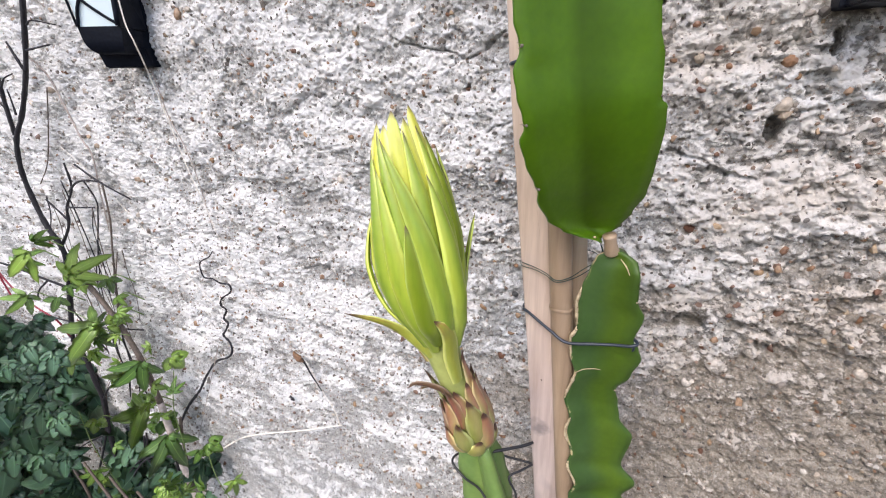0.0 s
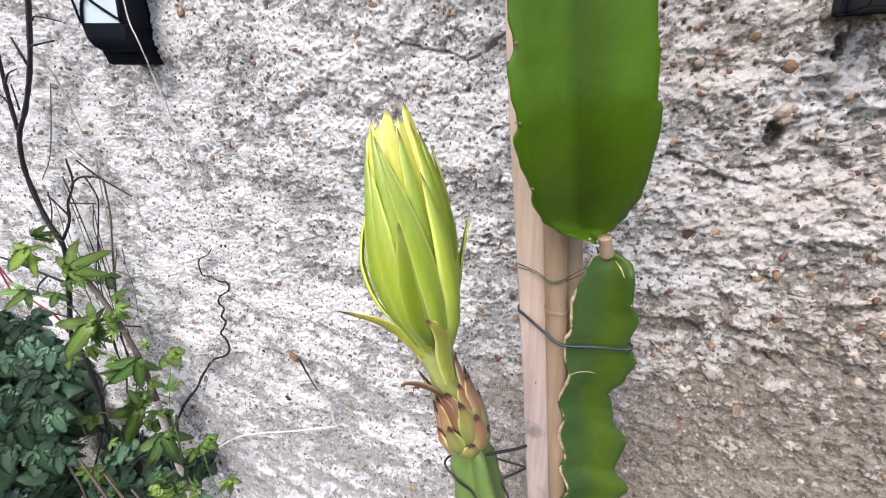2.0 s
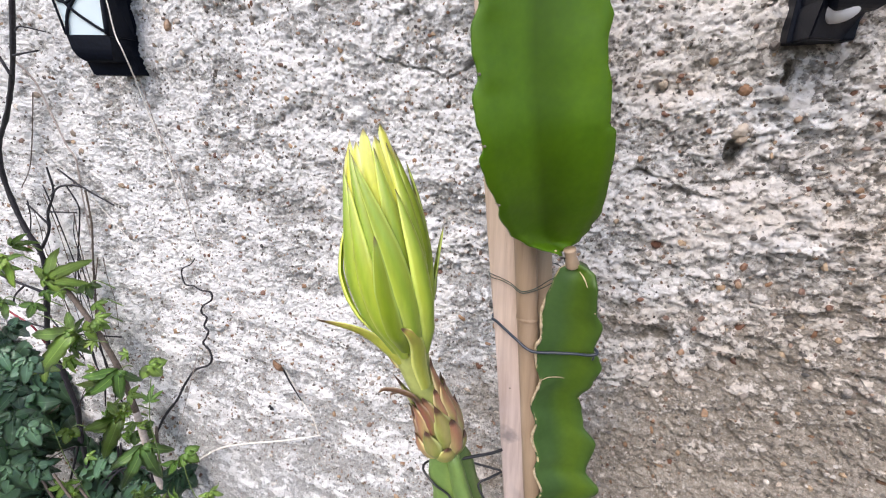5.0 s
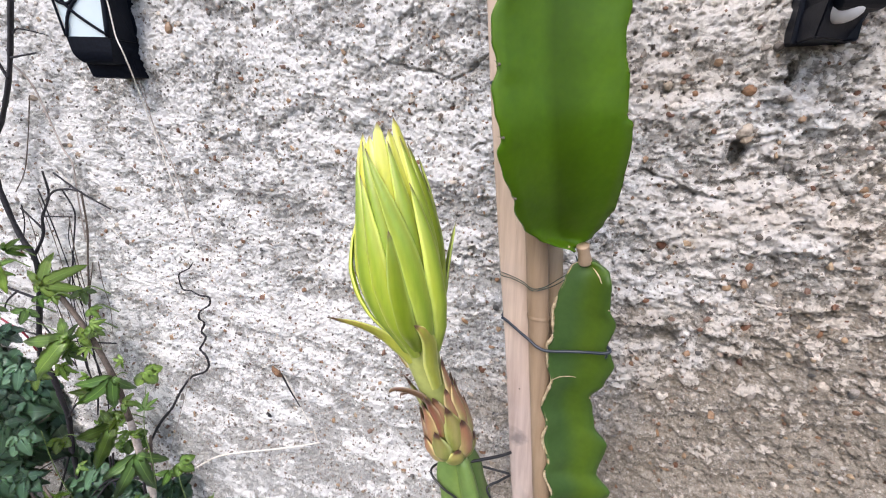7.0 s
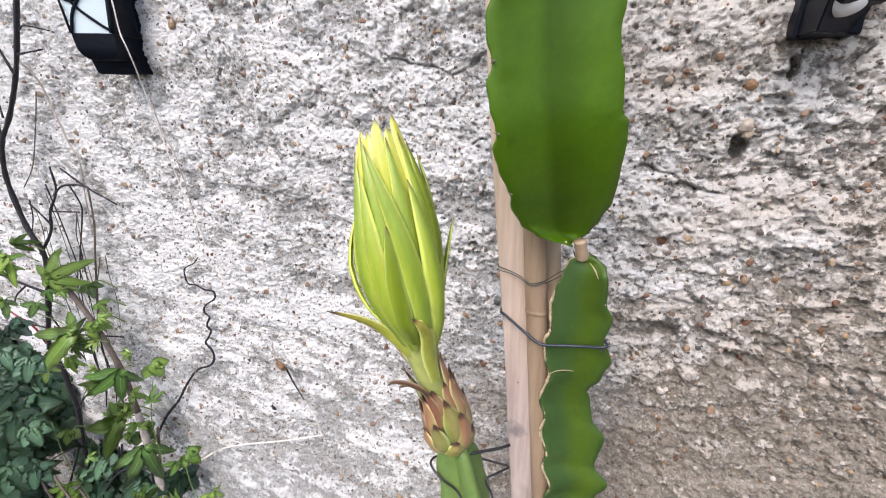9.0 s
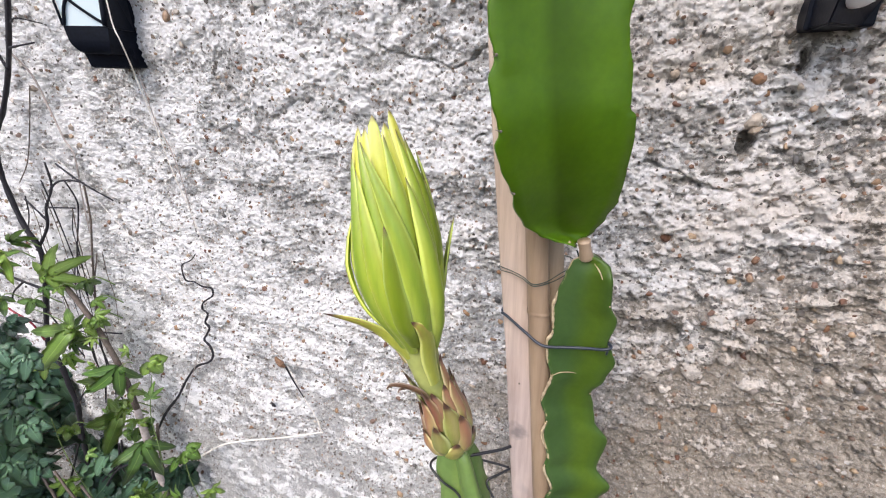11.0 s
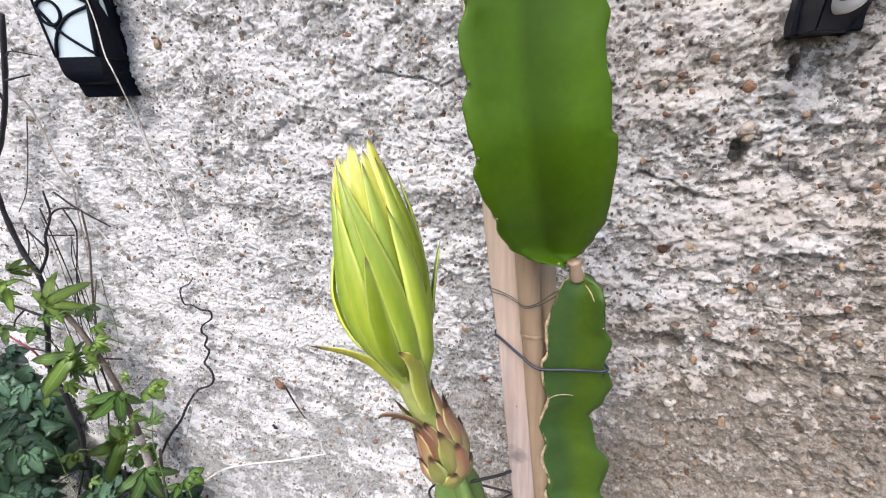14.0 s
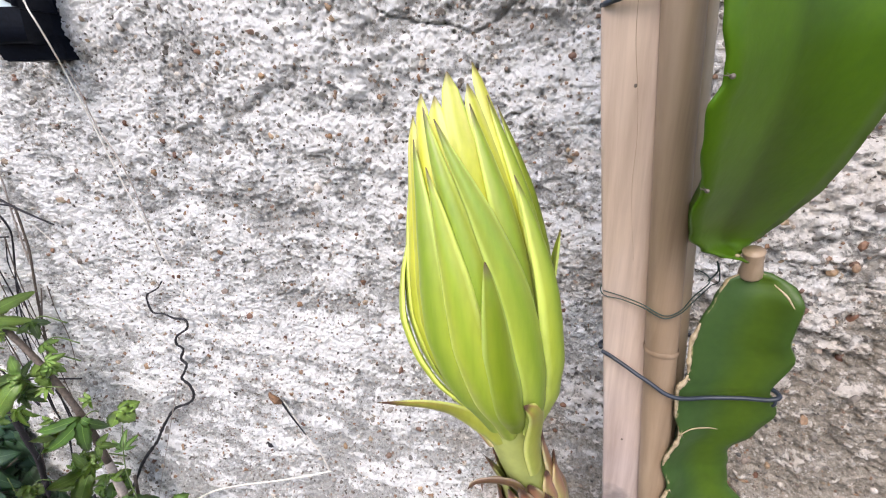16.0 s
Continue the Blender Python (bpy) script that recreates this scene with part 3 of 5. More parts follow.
stake()
cane("bamboo_cane", "round tan bamboo cane standing against the stake", 0.3160, -0.1972, 0.0080, (0.3, 0.62, 0.95, 1.28, 1.612, 1.93))
cane("split_bamboo", "flat split bamboo strip behind the cane", 0.3235, -0.180, 0.0085, (0.2, 0.55, 0.9, 1.2, 1.72, 2.0), 0.35, M_SPLIT)


# ---- dragon fruit cactus: winged stems ----
def winged(name, zlist, left, right, depth, back, mat, parent, valley=0.5, label="", rows=90, thick=0.0024, inner=None):
    """A three-winged stem: two wings to the sides, a shallow valley between them and the third wing behind.
    left(z), right(z) give the wings' edges as points."""
    bm = bmesh.new()
    uv = bm.loops.layers.uv.new("uv")
    z0, z1 = zlist
    rings = []
    for i in range(rows):
        z = z0 + (z1 - z0) * i / (rows - 1)
        L, R = left(z), right(z)
        Ls, Rs = (inner[0](z), inner[1](z)) if inner else (L, R)
        c = Ls.lerp(Rs, valley)
        across = (Rs - Ls)
        w = across.length
        across.normalize()
        out = Vector((-across.y, across.x, 0))
        if out.y > 0:
            out = -out
        full = min(1.0, w / 0.03)
        d, bk, th = depth * full, back * full, thick * min(1, w / 0.012)
        ring = []
        half = 11
        for j in range(half):           # front, margin to margin
            u = j / (half - 1)
            s = abs(2 * u - 1)
            ring.append((Ls.lerp(Rs, u) + (L - Ls) * (1 - u) ** 7 + (R - Rs) * u ** 7 - out * (d * (1 - s ** 1.6)) + out * th * 0.5 * (1 - s ** 6), u))
        ring.append((R - out * th * 0.5 + across * th * 0.35, 1.0))
        for j in range(1, 5):           # behind, right wing to the back wing
            u = j / 5
            ring.append(((R - out * th).lerp(c - out * bk, u) + out * (-0.0012 * full * math.sin(math.pi * u) + 0.004 * full * math.sin(math.pi * u)), 0.9))
        ring.append((c - out * (bk + th), 0.5))
        for j in range(1, 5):
            u = j / 5
            ring.append(((c - out * bk).lerp(L - out * th, u) + out * 0.003 * full * math.sin(math.pi * u), 0.1))
        ring.append((L - out * th * 0.5 - across * th * 0.35, 0.0))
        rings.append([(bm.verts.new(p), u) for p, u in ring])
    n = len(rings[0])
    for i, (a, b) in enumerate(zip(rings, rings[1:])):
        for j in range(n):
            k = (j + 1) % n
            f = bm.faces.new((a[j][0], a[k][0], b[k][0], b[j][0]))
            for loop, u, v in zip(f.loops, (a[j][1], a[k][1], b[k][1], b[j][1]), (i, i, i + 1, i + 1)):
                loop[uv].uv = (u, v / rows)
    bm.faces.new([v for v, _ in rings[0]])
    bm.faces.new([v for v, _ in rings[-1]])
    return part(name, bm, mat, parent, label)


cactus = thing("dragon_fruit_cactus", "green three-winged dragon fruit stem tied to a stake", "cactus", at=(0.36, -0.205, 0))
cactus.matrix_basis = Matrix()

# lower stem: heights of crests and notches along each wing
LZ = [1.30, 1.345, 1.362, 1.395, 1.412, 1.436, 1.450, 1.472, 1.483, 1.507, 1.521, 1.538, 1.5635, 1.577, 1.594, 1.601, 1.622, 1.634, 1.648, 1.657, 1.6612]
LX = [0.338, 0.331, 0.336, 0.328, 0.333, 0.3265, 0.3305, 0.323, 0.3250, 0.3187, 0.3213, 0.3163, 0.3216, 0.3176, 0.3165, 0.3199, 0.3184, 0.3206, 0.3242, 0.3272, 0.3320]
RZ = [1.30, 1.34, 1.36, 1.385, 1.405, 1.425, 1.440, 1.458, 1.475, 1.506, 1.523, 1.5385, 1.5505, 1.566, 1.583, 1.5915, 1.597, 1.617, 1.628, 1.643, 1.654, 1.659, 1.6612]
RX = [0.388, 0.382, 0.373, 0.380, 0.368, 0.378, 0.366, 0.3745, 0.362, 0.3666, 0.3552, 0.3525, 0.3497, 0.3580, 0.3627, 0.3598, 0.3557, 0.3595, 0.3543, 0.3535, 0.3512, 0.3466, 0.3420]


def stem_y(z):
    return -0.2085 + 0.02 * max(0, 1.45 - z)


def stem_right(z):
    """The right wing turns out from the wall towards its top."""
    x = ease(RZ, RX, z) if z > 1.30 else 0.386 + 0.005 * math.sin(z * 140 + 2)
    out = -0.26 * min(0.066, max(-0.06, z - 1.595)) * (1 - 0.75 * float(smoothstep(1.645, 1.661, z)))
    return Vector((x + 0.05 * out, stem_y(z) + 0.002 + out, z - 0.44 * out))


winged("lower_stem", (0.0, 1.6610), lambda z: Vector((ease(LZ, LX, z) if z > 1.30 else 0.338 + 0.004 * math.sin(z * 140), stem_y(z), z)),
       stem_right, 0.0045, 0.022, M_STEM, cactus, 0.55, rows=560)

# upper segment leans out from the wall
PZ = [1.672, 1.712, 1.745, 1.778, 1.85, 2.05]
PY = [-0.2315, -0.2612, -0.2772, -0.2792, -0.280, -0.280]
ULZ = [1.6695, 1.6748, 1.6794, 1.6893, 1.7045, 1.7105, 1.7145, 1.7267, 1.7383, 1.7440, 1.7485, 1.758, 1.768, 1.7755, 1.779, 1.787, 1.796, 1.806, 1.809, 1.822, 1.84, 1.9, 2.05]
ULX = [0.3300, 0.3170, 0.3095, 0.3018, 0.2979, 0.2987, 0.2975, 0.2942, 0.2923, 0.2945, 0.2940, 0.2915, 0.2899, 0.2922, 0.2918, 0.2896, 0.2892, 0.2925, 0.2915, 0.2890, 0.292, 0.294, 0.30]
URZ = [1.6695, 1.6702, 1.6763, 1.6875, 1.7021, 1.7150, 1.7204, 1.7388, 1.7506, 1.7534, 1.7562, 1.7639, 1.7743, 1.7771, 1.7823, 1.7927, 1.8033, 1.8086, 1.825, 1.8466, 1.9117, 2.0718]
URX = [0.3318, 0.3335, 0.3390, 0.3446, 0.3502, 0.3516, 0.3520, 0.3531, 0.3524, 0.3495, 0.3490, 0.3484, 0.3477, 0.3464, 0.3448, 0.3436, 0.3448, 0.3425, 0.3436, 0.3414, 0.3403, 0.3349]


PAD_CURVE = spline([(0, y, z) for z, y in zip(PZ, PY)], 400)
PAD_CZ, PAD_CY = [p.z for p in PAD_CURVE], [p.y for p in PAD_CURVE]


def pad_y(z):
    return float(np.interp(z, PAD_CZ, PAD_CY))


def even(zs, xs):
    """The run of an edge without its notches."""
    c = spline([(x, 0, z) for z, x in zip(zs, xs)], 200)
    return [p.z for p in c], [p.x for p in c]


def pad_edge(zl, xl, turn):
    def at(z):
        x = ease(zl, xl, z)
        return Vector((x, pad_y(z) + turn * (x - 0.298), z + 0.002 * max(0.0, 1 - (z - 1.6695) / 0.03)))
    return at


pad_l, pad_r = pad_edge(ULZ, ULX, 0.36), pad_edge(URZ, URX, 0.757)
RUN_L = even([1.6695, 1.679, 1.692, 1.72, 1.76, 1.82, 2.05], [0.330, 0.3097, 0.3010, 0.2955, 0.2915, 0.2895, 0.300])
RUN_R = even([1.6695, 1.678, 1.690, 1.712, 1.74, 1.78, 1.82, 2.05], [0.3325, 0.3395, 0.3455, 0.3512, 0.3522, 0.3465, 0.3440, 0.335])


def smooth_edge(run, turn):
    def at(z):
        x = float(np.interp(z, run[0], run[1]))
        return Vector((x, pad_y(z) + turn * (x - 0.298), z + 0.002 * max(0.0, 1 - (z - 1.6695) / 0.03)))
    return at


winged("upper_segment", (1.6695, 2.03), pad_l, pad_r, 0.0072, 0.024, M_PAD, cactus, 0.5, label="broad dark green upper segment with a notched edge", rows=260, inner=(smooth_edge(RUN_L, 0.36), smooth_edge(RUN_R, 0.757)))
tube_part("woody_joint", [(0.3360, -0.2070, 1.6610), (0.3352, -0.2092, 1.6650), (0.3345, -0.2108, 1.6690), (0.3335, -0.2120, 1.6738)], [0.0048, 0.0042, 0.0037, 0.0042], M_CANE, cactus, "greyish brown corky joint between the segments", 12, 0.015)


def areole(p, direction, count, size, seed, parent, wool=M_CORK):
    rnd = random.Random(seed)
    bm = bmesh.new()
    bmesh.ops.create_icosphere(bm, subdivisions=2, radius=size * 0.55, matrix=Matrix.Translation(p))
    part("areole", bm, wool, parent, "small woolly areole")
    for k in range(count):
        d = (Vector(direction) + Vector((rnd.uniform(-.7, .7), rnd.uniform(-.7, .7), rnd.uniform(-.7, .7)))).normalized()
        tube_part("spine", [p, p + d * size * 1.2, p + d * size * 2.4], [size * 0.16, size * 0.12, size * 0.02], M_SPINE, parent, "tiny dark spine", 5)


for i, z in enumerate((1.7125, 1.7455, 1.7775, 1.808)):
    areole(pad_l(z) + Vector((0.0003, -0.0008, 0)), (-1, -0.6, 0.1), 3 if i != 1 else 2, 0.0013, 20 + i, cactus, M_SPINE)
for i, z in enumerate((1.7225, 1.755, 1.7750)):
    areole(pad_r(z) + Vector((0, -0.0005, 0)), (1, -0.3, 0.3), 2, 0.0010, 30 + i, cactus, M_SPINE)
areole(Vector((0.3255, -0.2185, 1.6738)), (-0.6, -0.6, -0.5), 3, 0.0016, 40, cactus)
for i, (x, y, z) in enumerate(((0.3540, -0.2175, 1.6330), (0.3562, -0.2095, 1.5945), (0.3500, -0.1970, 1.5465), (0.3218, -0.2095, 1.564), (0.3214, -0.2095, 1.521), (0.3200, -0.2095, 1.601))):
    areole(Vector((x, y, z)), (0, -1, 0), 1, 0.0010, 50 + i, cactus)
tube_part("scar", [(0.3215, -0.2092, 1.5640), (0.327, -0.2068, 1.5668), (0.334, -0.2062, 1.5688), (0.3385, -0.2062, 1.5690)], [0.00025, 0.0004, 0.0002], M_CORK, cactus, "pale thin scar line", 6)
tube_part("scar", [(0.3415, -0.2170, 1.6610), (0.3450, -0.2210, 1.6580), (0.3475, -0.2242, 1.6540)], [0.0002, 0.0005, 0.0002], M_CORK, cactus, "pale thin scar line", 6)

# brown corky edge of the lower stem's left wing
for i, (za, zb) in enumerate(((1.604, 1.634), (1.576, 1.603), (1.5385, 1.5625), (1.495, 1.518), (1.45, 1.475))):
    pts = [Vector((ease(LZ, LX, za + (zb - za) * k / 6) - 0.0004, stem_y(1.5) - 0.0002, za + (zb - za) * k / 6)) for k in range(7)]
    tube_part("corky_edge", pts, [0.0004, 0.0011, 0.0008, 0.0014, 0.0005], M_CORK, cactus, "dry brown corky edge", 7, 0.25, 60 + i)


# ---- flowering stem with its bud ----
flowering = thing("flowering_cactus_stem", "dragon fruit stem bearing one large closed yellow-green flower bud", "cactus")
AZ = [1.487, 1.5156, 1.540, 1.566, 1.588, 1.6157, 1.634, 1.660, 1.690, 1.7125, 1.7405, 1.770]
AX = [0.2475, 0.2480, 0.2468, 0.2420, 0.2377, 0.2325, 0.2275, 0.2240, 0.2235, 0.2215, 0.2165, 0.2130]
AY = [-0.2285, -0.2325, -0.2390, -0.2480, -0.2540, -0.2570, -0.2582, -0.2585, -0.2590, -0.2582, -0.2560, -0.2545]
RZS = [1.484, 1.490, 1.502, 1.516, 1.535, 1.560, 1.588, 1.605, 1.618, 1.630, 1.645, 1.662, 1.680, 1.700, 1.7125, 1.727, 1.741, 1.752, 1.762, 1.785]
RRS = [0.006, 0.0125, 0.0155, 0.0155, 0.0140, 0.0125, 0.0125, 0.0140, 0.0172, 0.0214, 0.0250, 0.0267, 0.0263, 0.0240, 0.0222, 0.0196, 0.0165, 0.0137, 0.0105, 0.006]
FACE = math.atan2(-0.207, 0.112)         # the bud's side that the tepal angles count from


def axis(z):
    return Vector((float(np.interp(z, AZ, AX)), float(np.interp(z, AZ, AY)), z))


def girth(z):
    return float(np.interp(z, RZS, RRS))


def around(deg):
    a = FACE + radians(deg)
    return Vector((math.cos(a), math.sin(a), 0))


def lathe(name, z0, z1, inset, mat, parent, rows=40, sides=32, label=""):
    bm = bmesh.new()
    rings = []
    for i in range(rows):
        z = z0 + (z1 - z0) * i / (rows - 1)
        rings.append([bm.verts.new(axis(z) + around(360 * j / sides) * max(0.0008, girth(z) - inset)) for j in range(sides)])
    for a, b in zip(rings, rings[1:]):
        for j in range(sides):
            bm.faces.new((a[j], a[(j + 1) % sides], b[(j + 1) % sides], b[j]))
    bm.faces.new(rings[0])
    bm.faces.new(rings[-1])
    return part(name, bm, mat, parent, label)


bud = part_from("flower_bud", bpy.data.meshes.new("bud_core"), M_PETAL, flowering, "closed yellow-green dragon fruit bud")


def blade(name, path, side, normal, widths, mat, parent, label="", cup=0.25, thick=0.0016, across=11):
    """A pointed tepal along path(s) with its width, cupped towards the axis; closed and thick."""
    bm = bmesh.new()
    uv = bm.loops.layers.uv.new("uv")
    rows = 26
    front, rear = [], []
    for i in range(rows):
        s = i / (rows - 1)
        w = widths(s)
        fr, re = [], []
        for j in range(across):
            u = j / (across - 1)
            p, nrm = path(s, (u - 0.5) * w, cup * w * (1 - (2 * u - 1) ** 2))
            edge = 1 - abs(2 * u - 1) ** 4
            fr.append((bm.verts.new(p), u))
            re.append((bm.verts.new(p - nrm * (thick * (0.25 + 0.75 * edge) * min(1, w / 0.004))), u))
        front.append(fr)
        rear.append(re)

    def quad(a, b, c, d, vals):
        f = bm.faces.new((a[0], b[0], c[0], d[0]))
        for loop, (q, v) in zip(f.loops, vals):
            loop[uv].uv = (q, v)
    for i in range(rows - 1):
        v0, v1 = i / (rows - 1), (i + 1) / (rows - 1)
        for j in range(across - 1):
            for S, flip in ((front, 0), (rear, 1)):
                a, b, c, d = S[i][j], S[i][j + 1], S[i + 1][j + 1], S[i + 1][j]
                quad(a, b, c, d, [(a[1], v0), (b[1], v0), (c[1], v1), (d[1], v1)])
        for j in (0, across - 1):
            a, b, c, d = front[i][j], front[i + 1][j], rear[i + 1][j], rear[i][j]
            quad(a, b, c, d, [(a[1], v0), (b[1], v1), (c[1], v1), (d[1], v0)])
    return part(name, bm, mat, parent, label)


def tepal(name, a0, a1, z0, z1, width, lift, mat, parent=None, flare=0.0, power=1.0, cup=0.13, base_w=0.6, tip_w=0.9, label="", bow=0.0):
    """A tepal lying on the bud from angle a0 at z0 to angle a1 at z1. flare: how far its tip stands off."""
    def path(s, off, bulge):
        z = z0 + (z1 - z0) * s
        deg = a0 + (a1 - a0) * s ** power
        r = max(0.002, girth(z)) + lift * min(1, s * 4 + 0.25) + flare * s ** 2.2 + bow * math.sin(math.pi * s)
        q = deg + math.degrees(off / max(r, 0.008))
        nrm = around(q)
        return axis(z) + nrm * (r + bulge - 0.03 * width), nrm

    def widths(s):
        rise = base_w + (1 - base_w) * math.sin(min(1, s / 0.45) * math.pi / 2)
        fall = max(0.0, 1 - max(0, (s - 0.38) / 0.62) ** 1.8) ** tip_w
        return max(0.0004, width * rise * fall)
    return blade(name, path, None, None, widths, mat, parent or bud, label, cup)


# inner petals, only their yellow tips and edges show
rnd = random.Random(8)
for k in range(12):
    a = -180 + k * 30 + rnd.uniform(-6, 6)
    tepal("inner_petal", a + 8, a - 10, 1.615, 1.736 + rnd.uniform(-0.004, 0.005), 0.018, -0.0040, M_PETAL, tip_w=0.45)
for a0, a1, z1, w in ((-60, -80, 1.7390, 0.015), (-46, -58, 1.7460, 0.016), (-18, -34, 1.7450, 0.016), (0, -12, 1.7520, 0.016), (22, 16, 1.7480, 0.015), (46, 40, 1.7545, 0.016), (-95, -100, 1.736, 0.016)):
    tepal("petal", a0 + 10, a1, 1.612, z1, w, -0.0014, M_PETAL, tip_w=0.48, cup=0.16)
# outer sepals, which overlap
tepal("sepal", -14, -42, 1.604, 1.7240, 0.0145, 0.0042, M_SEPAL, base_w=0.5, cup=0.30, power=2.0)
tepal("sepal", 24, -28, 1.604, 1.7385, 0.0150, 0.0056, M_SEPAL, base_w=0.5, cup=0.30, power=2.3)
tepal("sepal", 50, 24, 1.604, 1.7200, 0.0150, 0.0060, M_SEPAL, base_w=0.5, cup=0.30, power=1.5)
tepal("sepal", -2, -8, 1.611, 1.6955, 0.0130, 0.0068, M_OLIVE, base_w=0.8, cup=0.28, tip_w=0.75, power=2.5, label="short olive sepal at the front")
tepal("sepal", -40, -60, 1.606, 1.732, 0.0160, 0.0018, M_SEPAL, base_w=0.4, cup=0.20, power=1.6)
tepal("sepal", -50, -110, 1.614, 1.6975, 0.0090, 0.0006, M_SEPAL, base_w=0.4, cup=0.25, power=0.55, bow=0.0040)
tepal("sepal", 84, 52, 1.612, 1.7405, 0.0150, 0.0008, M_OLIVE, base_w=0.4, cup=0.22)
tepal("sepal", 34, 8, 1.606, 1.742, 0.0150, 0.0010, M_SEPAL, base_w=0.4, cup=0.22)
tepal("sepal", 66, 36, 1.606, 1.744, 0.0150, 0.0008, M_SEPAL, base_w=0.4, cup=0.22)
tepal("sepal", 4, -46, 1.608, 1.742, 0.0150, 0.0010, M_SEPAL, base_w=0.4, cup=0.22, power=1.8)
tepal("sepal", 74, 72, 1.606, 1.716, 0.0150, 0.0014, M_SEPAL, base_w=0.4, cup=0.22)
tepal("sepal", 88, 98, 1.618, 1.6890, 0.0110, 0.0020, M_OLIVE, flare=0.0120, base_w=0.4, cup=0.15)
for a in (115, 145, 175, 205, 235, 255):
    tepal("sepal", a + 8, a - 14, 1.606, 1.722 + 0.01 * math.sin(a), 0.017, 0.0014, M_SEPAL, cup=0.18)


def curved_blade(name, pts, width, mat, normal, label="", cup=0.2, tip_w=0.8, base_w=0.7, parent=None):
    """A free-standing pointed bract along a curve."""
    ps = spline(pts, 60)
    n0 = Vector(normal).normalized()

    def path(s, off, bulge):
        k = min(58, int(s * 59))
        d = (ps[k + 1] - ps[k]).normalized()
        p = ps[k].lerp(ps[k + 1], s * 59 - k)
        side = d.cross(n0).normalized()
        nrm = side.cross(d).normalized()
        return p + side * off + nrm * bulge, nrm

    def widths(s):
        rise = base_w + (1 - base_w) * math.sin(min(1, s / 0.35) * math.pi / 2)
        return max(0.0004, width * rise * max(0.0, 1 - max(0, (s - 0.3) / 0.7) ** 1.6) ** tip_w)
    return blade(name, path, None, None, widths, mat, parent or bud, label, cup, 0.0009, 7)


def on_bud(deg, z, off=0.0):
    return axis(z) + around(deg) * (girth(z) + off)


# free bracts on the tube
curved_blade("bract", [on_bud(-40, 1.596, -0.001), on_bud(-52, 1.606, 0.001), on_bud(-66, 1.618, 0.005), (0.2085, -0.2850, 1.6295), (0.1935, -0.2985, 1.6395)], 0.0090, M_HOOK, around(-20), "long bract bent away from the bud", 0.15)
curved_blade("bract", [on_bud(-78, 1.588, 0.0), on_bud(-84, 1.607, 0.004), on_bud(-88, 1.614, 0.013)], 0.006, M_BRACT, around(-60), "short brown-tipped bract")
curved_blade("bract", [on_bud(16, 1.575, 0.0005), on_bud(20, 1.598, 0.0030), on_bud(22, 1.618, 0.0060), on_bud(16, 1.6300, 0.0085), on_bud(7, 1.6370, 0.0098)], 0.0115, M_HOOK, around(25), "bract with a brown hooked tip", 0.18)
curved_blade("bract", [on_bud(-28, 1.552, 0.0005), on_bud(-40, 1.565, 0.002), on_bud(-55, 1.573, 0.008), on_bud(-64, 1.5765, 0.016), on_bud(-66, 1.574, 0.021)], 0.0055, M_DRY, around(-15), "dry curled brown bract", 0.2)
curved_blade("bract", [on_bud(-62, 1.556, 0.0005), on_bud(-70, 1.565, 0.004), on_bud(-72, 1.567, 0.012), on_bud(-66, 1.5655, 0.015)], 0.0035, M_DRY, around(-40), "dry curled brown bract", 0.2)
for a0, a1, z0, z1, w, fl in ((58, 62, 1.535, 1.598, 0.011, 0.001), (30, 36, 1.538, 1.572, 0.011, 0.001), (78, 80, 1.52, 1.575, 0.012, 0.004), (-5, -10, 1.532, 1.566, 0.013, 0.0005)):
    tepal("bract", a0, a1, z0, z1, w, 0.0012, M_BRACT, flare=fl, cup=0.15)
# overlapping scales of the swollen base
rnd = random.Random(12)
for row, (z0, z1, off, w, lift) in enumerate(((1.485, 1.517, 8, 0.0230, 0.0022), (1.492, 1.538, 42, 0.0205, 0.0022), (1.508, 1.560, 14, 0.0170, 0.0018), (1.524, 1.580, 52, 0.0125, 0.0012))):
    for k in range(5):
        a = off + k * 72 + rnd.uniform(-10, 10)
        tepal("scale", a, a + rnd.uniform(-8, 8), z0 + rnd.uniform(-0.002, 0.003), z1 + rnd.uniform(-0.007, 0.007), w * rnd.uniform(0.85, 1.1), lift, rnd.choice((M_SCALE, M_SCALE_GREEN, M_BRACT)), flare=0.0012 + 0.0050 * rnd.random(), cup=0.20, base_w=0.9, tip_w=rnd.uniform(0.95, 1.5))
lathe("tube", 1.484, 1.632, 0.0008, M_TUBE, bud, label="pale green flower tube")
lathe("petal_core", 1.60, 1.735, 0.0075, M_PETAL, bud, label="tightly furled yellow petals")

# the winged stem under the bud, one wing towards the viewer
def stem_centre(z):
    return Vector((0.2525 + 0.17 * min(0.08, 1.4905 - z) + 0.06 * max(0, 1.41 - z), -0.2270 + 0.04 * min(0.1, 1.4905 - z), z))


